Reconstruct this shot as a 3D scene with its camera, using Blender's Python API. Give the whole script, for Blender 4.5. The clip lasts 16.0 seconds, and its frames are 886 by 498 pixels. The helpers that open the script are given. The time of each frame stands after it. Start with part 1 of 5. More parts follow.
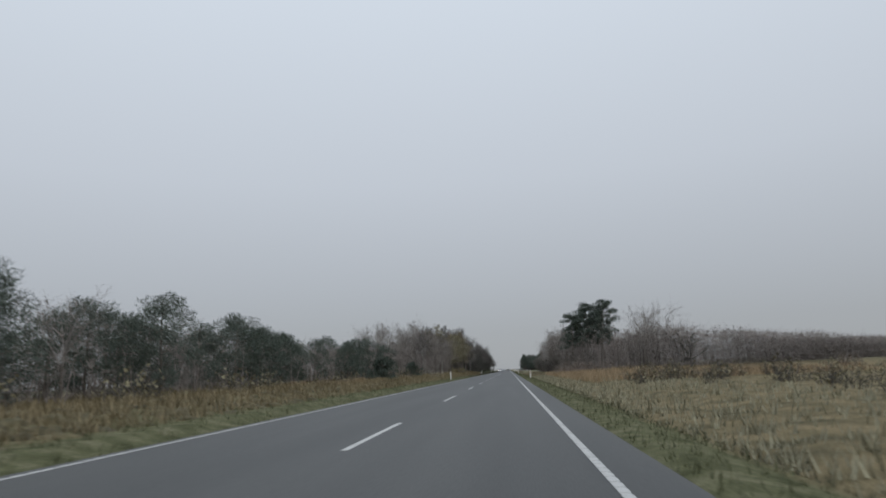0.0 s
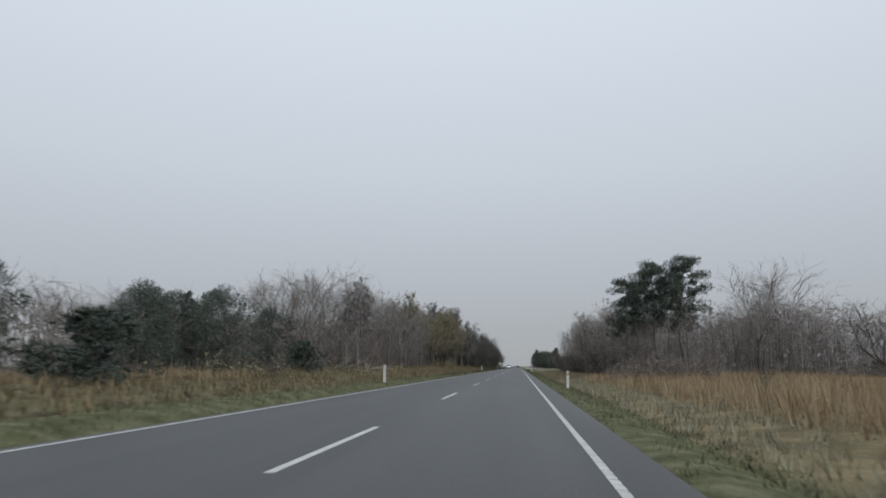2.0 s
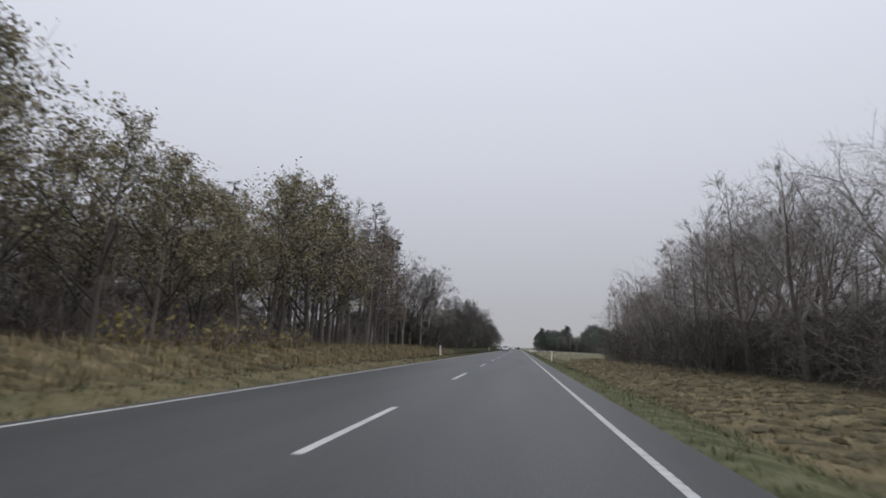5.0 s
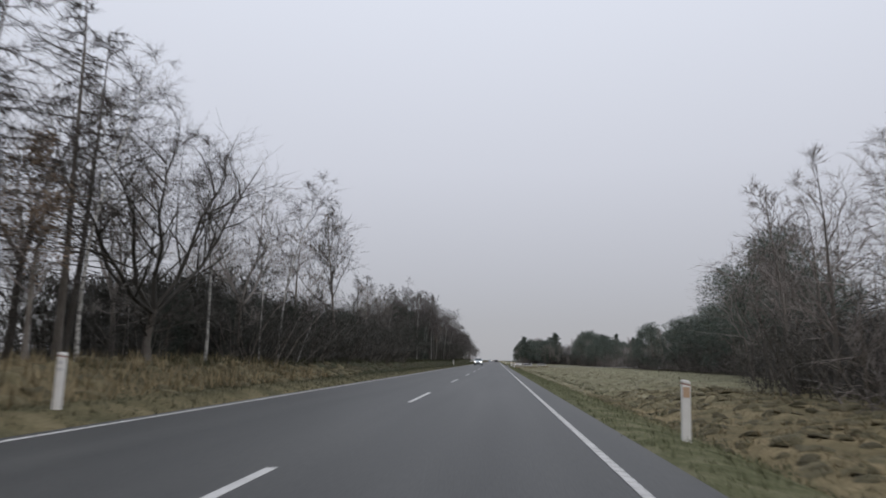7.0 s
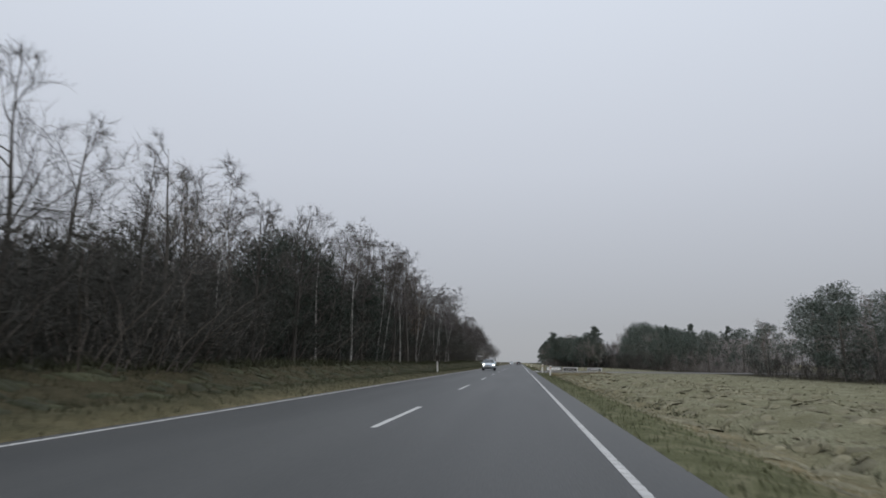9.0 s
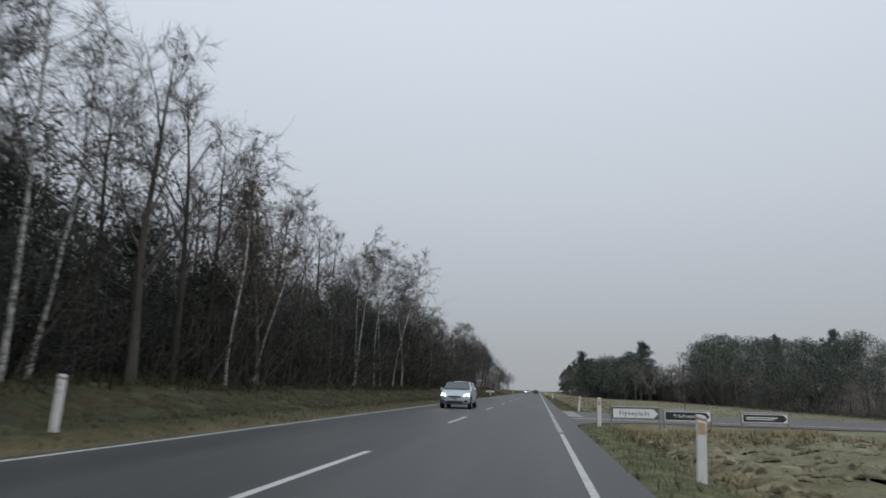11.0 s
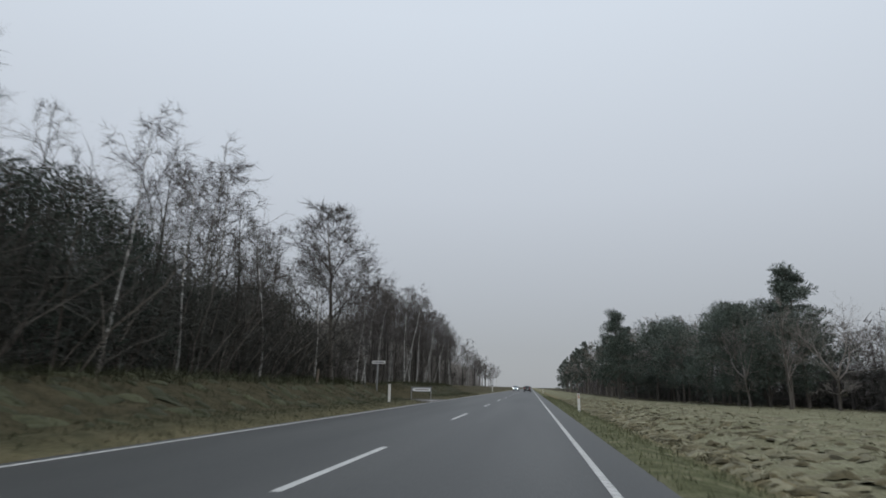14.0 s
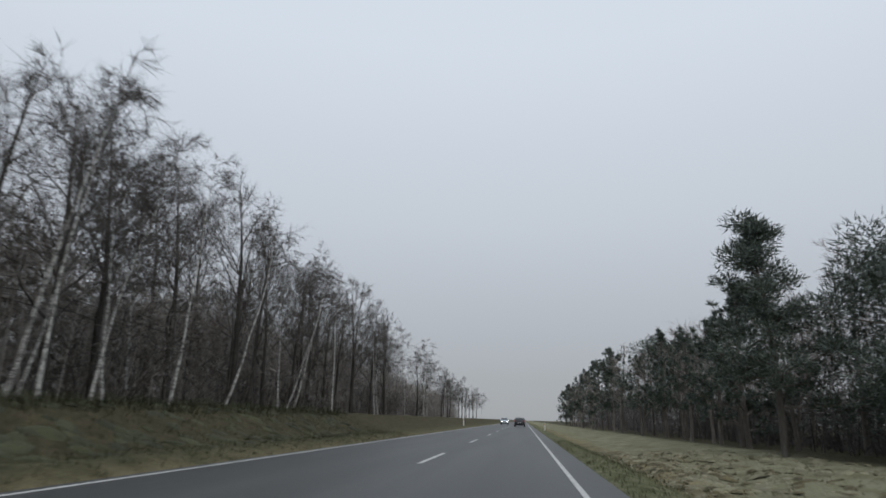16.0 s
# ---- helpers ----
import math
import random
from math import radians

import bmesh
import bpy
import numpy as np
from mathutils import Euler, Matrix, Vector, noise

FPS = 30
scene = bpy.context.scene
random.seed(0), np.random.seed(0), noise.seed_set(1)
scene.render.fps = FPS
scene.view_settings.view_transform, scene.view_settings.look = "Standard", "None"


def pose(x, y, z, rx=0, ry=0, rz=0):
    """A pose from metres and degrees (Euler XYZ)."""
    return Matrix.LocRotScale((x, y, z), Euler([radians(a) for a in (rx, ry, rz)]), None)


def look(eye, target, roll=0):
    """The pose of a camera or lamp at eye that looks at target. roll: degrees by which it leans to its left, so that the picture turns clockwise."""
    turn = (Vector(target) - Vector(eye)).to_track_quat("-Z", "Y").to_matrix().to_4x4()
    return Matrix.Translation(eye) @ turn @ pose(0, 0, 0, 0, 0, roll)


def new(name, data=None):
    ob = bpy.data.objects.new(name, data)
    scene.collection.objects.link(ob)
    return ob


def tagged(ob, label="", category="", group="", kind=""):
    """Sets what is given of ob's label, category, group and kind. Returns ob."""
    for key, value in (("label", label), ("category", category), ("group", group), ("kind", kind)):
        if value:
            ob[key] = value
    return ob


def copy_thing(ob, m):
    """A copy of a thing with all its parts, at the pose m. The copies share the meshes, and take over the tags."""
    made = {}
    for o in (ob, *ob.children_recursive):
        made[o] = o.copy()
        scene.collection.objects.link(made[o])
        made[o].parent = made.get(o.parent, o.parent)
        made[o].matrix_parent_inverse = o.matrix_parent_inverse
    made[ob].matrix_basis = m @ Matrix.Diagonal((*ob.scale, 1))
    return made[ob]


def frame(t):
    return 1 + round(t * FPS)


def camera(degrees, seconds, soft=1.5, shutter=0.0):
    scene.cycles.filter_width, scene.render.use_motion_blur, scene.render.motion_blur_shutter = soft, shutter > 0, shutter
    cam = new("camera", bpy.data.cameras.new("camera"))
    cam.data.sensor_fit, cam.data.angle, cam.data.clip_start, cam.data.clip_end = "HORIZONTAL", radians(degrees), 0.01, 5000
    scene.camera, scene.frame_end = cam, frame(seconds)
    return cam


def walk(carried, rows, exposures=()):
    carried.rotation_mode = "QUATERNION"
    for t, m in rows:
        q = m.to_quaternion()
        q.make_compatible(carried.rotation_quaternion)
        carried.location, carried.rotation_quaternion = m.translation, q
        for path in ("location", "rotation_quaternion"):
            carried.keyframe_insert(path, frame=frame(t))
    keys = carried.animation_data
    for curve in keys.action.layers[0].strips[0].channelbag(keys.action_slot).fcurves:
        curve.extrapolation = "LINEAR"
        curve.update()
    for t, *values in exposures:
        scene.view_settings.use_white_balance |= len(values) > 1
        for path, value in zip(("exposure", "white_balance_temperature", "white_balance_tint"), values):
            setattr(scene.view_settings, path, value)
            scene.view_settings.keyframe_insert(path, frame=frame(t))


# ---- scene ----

# ================= camera and its walk =================
PATH = [
(0.0, 0.00, 1.28, 1.110, 11.45, 2.69, 6.07),
(0.5, -0.05, 13.24, 1.110, 7.31, -0.17, 5.12),
(1.0, -0.08, 25.95, 1.110, 9.05, 0.83, 5.77),
(1.5, -0.00, 38.82, 1.110, 11.91, 0.00, 9.19),
(2.0, 0.04, 49.40, 1.110, 10.88, 0.02, 6.99),
(2.5, 0.10, 63.01, 1.110, 8.25, 1.56, 5.61),
(3.0, 0.08, 75.69, 1.110, 5.85, 0.65, 6.76),
(3.2, -0.01, 80.51, 1.110, 7.62, -2.68, 10.35),
(3.6, -0.08, 90.30, 1.110, 8.20, -1.60, 8.40),
(5.0, -0.40, 124.75, 1.110, 9.05, -1.30, 7.00),
(5.3, -0.44, 132.12, 1.110, 9.06, -1.16, 6.88),
(5.5, -0.35, 137.09, 1.110, 8.98, -0.32, 7.50),
(6.0, -0.35, 149.77, 1.110, 9.63, -1.98, 7.19),
(6.5, -0.36, 162.45, 1.110, 9.05, -0.86, 6.24),
(7.0, -0.31, 174.54, 1.110, 10.30, -0.62, 4.98),
(7.5, -0.21, 186.84, 1.110, 10.37, -0.33, 6.59),
(8.0, -0.19, 199.39, 1.110, 10.28, -0.33, 6.61),
(8.2, -0.21, 204.76, 1.110, 9.75, -0.08, 6.46),
(10.0, 0.12, 250.30, 1.110, 12.30, -1.10, 7.90),
(10.3, 0.19, 257.82, 1.110, 12.60, -1.32, 8.35),
(10.5, 0.25, 262.48, 1.110, 12.38, -2.08, 9.54),
(11.0, 0.34, 275.03, 1.110, 12.87, -1.59, 8.68),
(11.5, 0.36, 286.90, 1.110, 12.97, -1.85, 7.90),
(12.0, 0.32, 300.02, 1.110, 12.57, -1.13, 7.29),
(12.5, 0.24, 313.00, 1.110, 11.87, -1.34, 7.54),
(13.0, 0.13, 325.50, 1.110, 11.73, -1.76, 8.12),
(13.5, 0.06, 337.40, 1.110, 12.39, -1.18, 7.77),
(14.0, 0.05, 349.42, 1.110, 12.67, -0.89, 7.95),
(14.5, -0.04, 361.60, 1.110, 13.06, -3.87, 8.58),
(15.0, -0.06, 375.00, 1.110, 13.60, -3.41, 7.74),
(15.5, 0.01, 387.50, 1.110, 14.16, -2.06, 7.59),
(16.0, 0.01, 399.87, 1.110, 15.50, -1.37, 7.29),
]
cam = camera(71.95, 16.0, soft=1.7, shutter=0.15)
walk(cam, [(t, pose(x, y, z, 90 + p, r, w)) for t, x, y, z, p, r, w in PATH],
     exposures=[(0.0, -0.05, 6500, 10), (0.5, -0.18, 6500, 10), (1.0, 0.0, 6500, 10), (1.5, 0.07, 6500, 10), (2.5, 0.03, 6500, 10), (3.0, 0.15, 6500, 11), (5.4, 0.14, 6650, 16), (8.2, 0.07, 6600, 14), (10.3, 0.0, 6500, 11), (16.0, 0.0, 6500, 10)])

# ================= world and sun =================
SUN_EL, SUN_AZ = 48.0, 150.0
world = bpy.data.worlds.new("overcast_sky")
scene.world = world
world.use_nodes = True
wn, wl = world.node_tree.nodes, world.node_tree.links
wn.clear()
w_out = wn.new("ShaderNodeOutputWorld")
w_bg = wn.new("ShaderNodeBackground")
w_bg2 = wn.new("ShaderNodeBackground")
w_add = wn.new("ShaderNodeAddShader")
w_sky = wn.new("ShaderNodeTexSky")
w_sky.sky_type = "NISHITA"
w_sky.sun_disc = False
w_sky.sun_elevation, w_sky.sun_rotation = radians(SUN_EL), radians(SUN_AZ)
w_bg2.inputs["Strength"].default_value = 0.004
w_co = wn.new("ShaderNodeTexCoord")
w_sep = wn.new("ShaderNodeSeparateXYZ")
w_ramp = wn.new("ShaderNodeValToRGB")
stops = [(0.0, (0.35, 0.37, 0.39)), (0.06, (0.37, 0.392, 0.418)), (0.14, (0.43, 0.46, 0.498)), (0.30, (0.54, 0.585, 0.645)),
         (0.55, (0.645, 0.71, 0.79)), (1.0, (0.69, 0.765, 0.85))]
for i, (at, col) in enumerate(stops):
    el = w_ramp.color_ramp.elements[i] if i < 2 else w_ramp.color_ramp.elements.new(at)
    el.position, el.color = at, (*col, 1)
wl.new(w_co.outputs["Generated"], w_sep.inputs[0])
wl.new(w_sep.outputs["Z"], w_ramp.inputs["Fac"])
wl.new(w_ramp.outputs["Color"], w_bg.inputs["Color"])
wl.new(w_sky.outputs["Color"], w_bg2.inputs["Color"])
wl.new(w_bg.outputs[0], w_add.inputs[0])
wl.new(w_bg2.outputs[0], w_add.inputs[1])
wl.new(w_add.outputs[0], w_out.inputs["Surface"])

sun = new("sun", bpy.data.lights.new("sun", "SUN"))
sun.data.energy, sun.data.angle, sun.data.color = 0.75, radians(35), (1.0, 0.97, 0.92)
sun.matrix_world = look((60 * math.sin(radians(SUN_AZ)), 200 + 60 * math.cos(radians(SUN_AZ)), 60 * math.tan(radians(SUN_EL))), (0, 200, 0))

# ================= materials =================
def material(name, colours, rough=0.85, scale=4.0, fine=40.0, bump=0.3, metal=0.0, spec=0.35, island=0.0, thing=0.0, stretch=(1, 1, 1), bump_scale=0.02):
    """Noise at two scales mixes the colours; island and thing: how far single pieces differ in value."""
    m = bpy.data.materials.new(name)
    m.use_nodes = True
    n, l = m.node_tree.nodes, m.node_tree.links
    b = n["Principled BSDF"]
    b.inputs["Roughness"].default_value, b.inputs["Metallic"].default_value = rough, metal
    b.inputs["Specular IOR Level"].default_value = spec
    co = n.new("ShaderNodeTexCoord")
    mp = n.new("ShaderNodeMapping")
    mp.inputs["Scale"].default_value = stretch
    l.new(co.outputs["Object"], mp.inputs["Vector"])
    big, small = n.new("ShaderNodeTexNoise"), n.new("ShaderNodeTexNoise")
    big.inputs["Scale"].default_value, small.inputs["Scale"].default_value = scale, fine
    big.inputs["Detail"].default_value, small.inputs["Detail"].default_value = 3, 4
    l.new(mp.outputs[0], big.inputs["Vector"])
    l.new(mp.outputs[0], small.inputs["Vector"])
    mixv = n.new("ShaderNodeMath")
    mixv.operation = "MULTIPLY_ADD"
    mixv.inputs[1].default_value = 0.45
    l.new(small.outputs["Fac"], mixv.inputs[0])
    sc = n.new("ShaderNodeMath")
    sc.operation = "MULTIPLY"
    sc.inputs[1].default_value = 0.55
    l.new(big.outputs["Fac"], sc.inputs[0])
    l.new(sc.outputs[0], mixv.inputs[2])
    ramp = n.new("ShaderNodeValToRGB")
    k = len(colours)
    for i, col in enumerate(colours):
        at = 0.3 + 0.4 * i / max(1, k - 1)
        el = ramp.color_ramp.elements[i] if i < 2 else ramp.color_ramp.elements.new(at)
        el.position, el.color = at, (*col, 1)
    l.new(mixv.outputs[0], ramp.inputs["Fac"])
    out = ramp.outputs["Color"]
    if island or thing:
        if island:
            src, amt = n.new("ShaderNodeNewGeometry").outputs["Random Per Island"], island
        else:
            src, amt = n.new("ShaderNodeObjectInfo").outputs["Random"], thing
        mr = n.new("ShaderNodeMapRange")
        mr.inputs["To Min"].default_value, mr.inputs["To Max"].default_value = 1 - amt, 1 + amt
        l.new(src, mr.inputs["Value"])
        hsv = n.new("ShaderNodeHueSaturation")
        l.new(mr.outputs[0], hsv.inputs["Value"])
        l.new(out, hsv.inputs["Color"])
        out = hsv.outputs["Color"]
    l.new(out, b.inputs["Base Color"])
    if bump:
        bp = n.new("ShaderNodeBump")
        bp.inputs["Strength"].default_value, bp.inputs["Distance"].default_value = bump, bump_scale
        l.new(small.outputs["Fac"], bp.inputs["Height"])
        l.new(bp.outputs[0], b.inputs["Normal"])
    return m


M_ASPHALT = material("wet_asphalt", [(0.03, 0.0318, 0.0312), (0.05, 0.0523, 0.0505), (0.077, 0.079, 0.0755)], rough=0.5, scale=0.8, fine=60, bump=0.35, spec=0.36, stretch=(1, 0.06, 1), bump_scale=0.01)
M_SIDEROAD = material("worn_asphalt", [(0.078, 0.07, 0.066), (0.12, 0.109, 0.103)], rough=0.6, scale=0.6, fine=50, bump=0.35)
M_PAINT = material("road_paint", [(0.42, 0.42, 0.41), (0.62, 0.62, 0.61)], rough=0.6, scale=2.0, fine=30, bump=0.2)
M_BARK = material("grey_bark", [(0.075, 0.066, 0.056), (0.13, 0.115, 0.1), (0.19, 0.18, 0.16)], scale=3, fine=25, bump=0.6, stretch=(1, 1, 0.25), thing=0.25)
M_BARK_DARK = material("dark_bark", [(0.035, 0.032, 0.028), (0.06, 0.055, 0.048), (0.09, 0.083, 0.073)], scale=3, fine=25, bump=0.6, stretch=(1, 1, 0.25), thing=0.25)
M_TWIG = material("grey_twigs", [(0.19, 0.17, 0.155), (0.28, 0.26, 0.24)], scale=0.6, fine=8, bump=0, island=0.2)
M_TWIG_RED = material("russet_twigs", [(0.19, 0.162, 0.146), (0.265, 0.238, 0.218)], scale=0.6, fine=8, bump=0, island=0.2)
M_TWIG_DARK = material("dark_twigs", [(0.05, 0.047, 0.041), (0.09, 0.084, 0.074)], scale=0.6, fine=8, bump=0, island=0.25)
M_TWIG_ALDER = material("alder_twigs", [(0.062, 0.057, 0.051), (0.105, 0.097, 0.088)], scale=0.6, fine=8, bump=0, island=0.25)
M_TWIG_PURPLE = material("purple_brown_twigs", [(0.066, 0.058, 0.055), (0.116, 0.104, 0.098)], scale=0.6, fine=8, bump=0, island=0.2)
# Twig colours for the thickets' inside, with its shade put into them.
M_TWIG_SHADE = material("shade_dark_twigs", [(0.034, 0.034, 0.029), (0.064, 0.062, 0.054)], scale=0.6, fine=8, bump=0, island=0.25)
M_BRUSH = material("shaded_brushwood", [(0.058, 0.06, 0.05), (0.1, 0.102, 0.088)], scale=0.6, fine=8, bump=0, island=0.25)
M_BIRCH = material("birch_bark", [(0.03, 0.028, 0.026), (0.17, 0.165, 0.155), (0.5, 0.49, 0.46), (0.62, 0.61, 0.58)], scale=3.4, fine=16, bump=0.3, stretch=(1, 1, 2.4), thing=0.15)
# Greyed and lightened for haze; the copy below is darkened for shade.
M_NEEDLE = material("pine_needles", [(0.058, 0.077, 0.064), (0.092, 0.115, 0.095), (0.128, 0.146, 0.124)], scale=1.2, fine=9, bump=0, island=0.3)
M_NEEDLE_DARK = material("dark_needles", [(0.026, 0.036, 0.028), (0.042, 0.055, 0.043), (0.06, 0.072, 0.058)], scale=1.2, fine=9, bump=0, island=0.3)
M_LEAF_YELLOW = material("yellowing_leaves", [(0.16, 0.15, 0.045), (0.3, 0.24, 0.08)], scale=1.2, fine=9, bump=0, island=0.35)
M_LEAF = material("dry_leaves", [(0.15, 0.107, 0.075), (0.22, 0.168, 0.125)], scale=1.2, fine=9, bump=0, island=0.35)
M_LEAF_OLIVE = material("olive_leaves", [(0.19, 0.17, 0.1), (0.29, 0.26, 0.165)], scale=1.2, fine=9, bump=0, island=0.35)
M_STRAW = material("straw_grass", [(0.14, 0.115, 0.065), (0.27, 0.215, 0.125)], scale=0.25, fine=3, bump=0, island=0.35)
M_RUSSET = material("russet_moor_grass", [(0.26, 0.185, 0.105), (0.4, 0.31, 0.2)], scale=0.25, fine=3, bump=0, island=0.3)
M_TUSSOCK = material("matted_grass", [(0.13, 0.118, 0.07), (0.20, 0.185, 0.118), (0.27, 0.255, 0.17)], scale=2.2, fine=26, bump=0.5, bump_scale=0.05, island=0.25)
M_TUSSOCK_BROWN = material("matted_brown_grass", [(0.06, 0.053, 0.028), (0.115, 0.10, 0.055), (0.19, 0.16, 0.09)], scale=2.2, fine=26, bump=1.0, bump_scale=0.05, island=0.3)
# Darker copy of the bank grasses, with the wood's shade put into the colour.
M_BANK = material("shade_dark_bank_grass", [(0.034, 0.039, 0.019), (0.068, 0.07, 0.037)], scale=0.8, fine=24, bump=0.6, bump_scale=0.04, island=0.35)
M_GREEN = material("verge_grass", [(0.098, 0.108, 0.054), (0.172, 0.176, 0.1)], scale=0.3, fine=3, bump=0, island=0.35)
M_FROST = material("frosted_grass", [(0.2, 0.19, 0.125), (0.33, 0.315, 0.225)], scale=0.3, fine=3, bump=0, island=0.3)
M_WHITE = material("white_plastic", [(0.66, 0.65, 0.62), (0.78, 0.77, 0.75)], rough=0.5, scale=3, fine=20, bump=0.05)
M_AMBER = material("amber_reflector", [(0.47, 0.31, 0.2), (0.58, 0.42, 0.3)], rough=0.3, scale=30, fine=90, bump=0.2)
M_SILVERREF = material("silver_reflector", [(0.45, 0.45, 0.45), (0.6, 0.6, 0.6)], rough=0.25, scale=30, fine=90, bump=0.2)
M_REDCAP = material("faded_red_cap", [(0.35, 0.2, 0.17), (0.45, 0.28, 0.24)], rough=0.5, scale=5, fine=40, bump=0.05)
M_CAP = material("dark_grey_cap", [(0.08, 0.08, 0.08), (0.12, 0.12, 0.12)], rough=0.5, scale=5, fine=40)
M_SIGNWHITE = material("sign_white", [(0.78, 0.78, 0.78), (0.85, 0.85, 0.85)], rough=0.4, scale=1.5, fine=12, bump=0.02)
M_SIGNGREY = material("sign_grey_rim", [(0.10, 0.10, 0.105), (0.14, 0.14, 0.145)], rough=0.45, scale=2, fine=15, bump=0.02)
M_SIGNDARK = material("sign_dark", [(0.035, 0.034, 0.034), (0.05, 0.048, 0.047)], rough=0.45, scale=2, fine=15, bump=0.02)
M_STEEL = material("galvanised_steel", [(0.28, 0.28, 0.29), (0.4, 0.4, 0.41)], rough=0.5, metal=0.7, scale=6, fine=40, bump=0.05)
M_CARPAINT = material("silver_blue_car_paint", [(0.46, 0.52, 0.57), (0.50, 0.56, 0.61)], rough=0.3, metal=0.25, scale=1, fine=200, bump=0.0, spec=0.6)
M_CARDARK = material("dark_car_paint", [(0.05, 0.052, 0.055), (0.07, 0.072, 0.075)], rough=0.3, metal=0.3, scale=1, fine=100, bump=0.0, spec=0.6)
M_BLACK = material("black_plastic", [(0.018, 0.018, 0.019), (0.03, 0.03, 0.031)], rough=0.55, scale=6, fine=60, bump=0.05)
M_TYRE = material("tyre_rubber", [(0.015, 0.015, 0.015), (0.03, 0.03, 0.03)], rough=0.8, scale=8, fine=50, bump=0.1)
M_ALLOY = material("alloy_wheel", [(0.4, 0.4, 0.41), (0.5, 0.5, 0.51)], rough=0.35, metal=0.9, scale=5, fine=40, bump=0.0)
M_WINDOW = material("dark_car_window", [(0.04, 0.048, 0.053), (0.055, 0.064, 0.07)], rough=0.05, scale=2, fine=10, bump=0.0, spec=0.9)
M_REDLAMP = material("red_lamp_glass", [(0.35, 0.02, 0.015), (0.45, 0.03, 0.02)], rough=0.15, scale=9, fine=40, bump=0.0, spec=0.6)
M_DEADWOOD = material("bleached_dead_wood", [(0.26, 0.24, 0.2), (0.42, 0.4, 0.36)], scale=4, fine=30, stretch=(0.3, 1, 1), bump=0.4, thing=0.25)
M_WOODPOST = material("weathered_wood", [(0.16, 0.13, 0.10), (0.25, 0.21, 0.17)], scale=5, fine=30, stretch=(1, 1, 0.2), bump=0.5)


def lamp_glow(name, col, strength):
    m = bpy.data.materials.new(name)
    m.use_nodes = True
    b = m.node_tree.nodes["Principled BSDF"]
    b.inputs["Base Color"].default_value = (0.8, 0.8, 0.8, 1)
    b.inputs["Emission Color"].default_value, b.inputs["Emission Strength"].default_value = (*col, 1), strength
    return m


M_HEADLIGHT = lamp_glow("lit_headlight", (1.0, 0.97, 0.9), 9.0)


def ground_material():
    m = bpy.data.materials.new("heath_ground")
    m.use_nodes = True
    n, l = m.node_tree.nodes, m.node_tree.links
    b = n["Principled BSDF"]
    b.inputs["Roughness"].default_value, b.inputs["Specular IOR Level"].default_value = 0.95, 0.1
    co = n.new("ShaderNodeTexCoord")

    def noise_tex(scale, detail=4):
        t = n.new("ShaderNodeTexNoise")
        t.inputs["Scale"].default_value, t.inputs["Detail"].default_value = scale, detail
        l.new(co.outputs["Object"], t.inputs["Vector"])
        return t.outputs["Fac"]

    def ramp(src, stops):
        r = n.new("ShaderNodeValToRGB")
        for i, (at, col) in enumerate(stops):
            el = r.color_ramp.elements[i] if i < 2 else r.color_ramp.elements.new(at)
            el.position, el.color = at, (*col, 1)
        l.new(src, r.inputs["Fac"])
        return r.outputs["Color"]

    def mix(fac, a, c):
        x = n.new("ShaderNodeMix")
        x.data_type = "RGBA"
        l.new(fac, x.inputs[0])
        l.new(a, x.inputs[6])
        l.new(c, x.inputs[7])
        return x.outputs[2]

    heath = ramp(noise_tex(0.9), [(0.3, (0.11, 0.10, 0.06)), (0.5, (0.20, 0.165, 0.095)), (0.7, (0.29, 0.235, 0.14))])
    field = ramp(noise_tex(0.7), [(0.3, (0.16, 0.15, 0.09)), (0.5, (0.215, 0.208, 0.132)), (0.72, (0.265, 0.26, 0.175))])
    verge = ramp(noise_tex(1.6), [(0.3, (0.072, 0.078, 0.038)), (0.5, (0.13, 0.134, 0.072)), (0.72, (0.21, 0.2, 0.125))])
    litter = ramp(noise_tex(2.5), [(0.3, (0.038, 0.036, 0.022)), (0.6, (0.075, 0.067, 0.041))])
    att = {}
    for key in ("field", "verge", "litter"):
        a = n.new("ShaderNodeAttribute")
        a.attribute_name = key
        att[key] = a.outputs["Fac"]
    col = mix(att["field"], heath, field)
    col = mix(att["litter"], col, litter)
    col = mix(att["verge"], col, verge)
    fine = noise_tex(22, 5)
    hsv = n.new("ShaderNodeHueSaturation")
    mr = n.new("ShaderNodeMapRange")
    mr.inputs["From Min"].default_value, mr.inputs["From Max"].default_value = 0.3, 0.7
    mr.inputs["To Min"].default_value, mr.inputs["To Max"].default_value = 0.65, 1.3
    l.new(fine, mr.inputs["Value"])
    l.new(mr.outputs[0], hsv.inputs["Value"])
    l.new(col, hsv.inputs["Color"])
    l.new(hsv.outputs[0], b.inputs["Base Color"])
    bp = n.new("ShaderNodeBump")
    bp.inputs["Strength"].default_value, bp.inputs["Distance"].default_value = 0.8, 0.08
    l.new(fine, bp.inputs["Height"])
    l.new(bp.outputs[0], b.inputs["Normal"])
    return m


M_GROUND = ground_material()

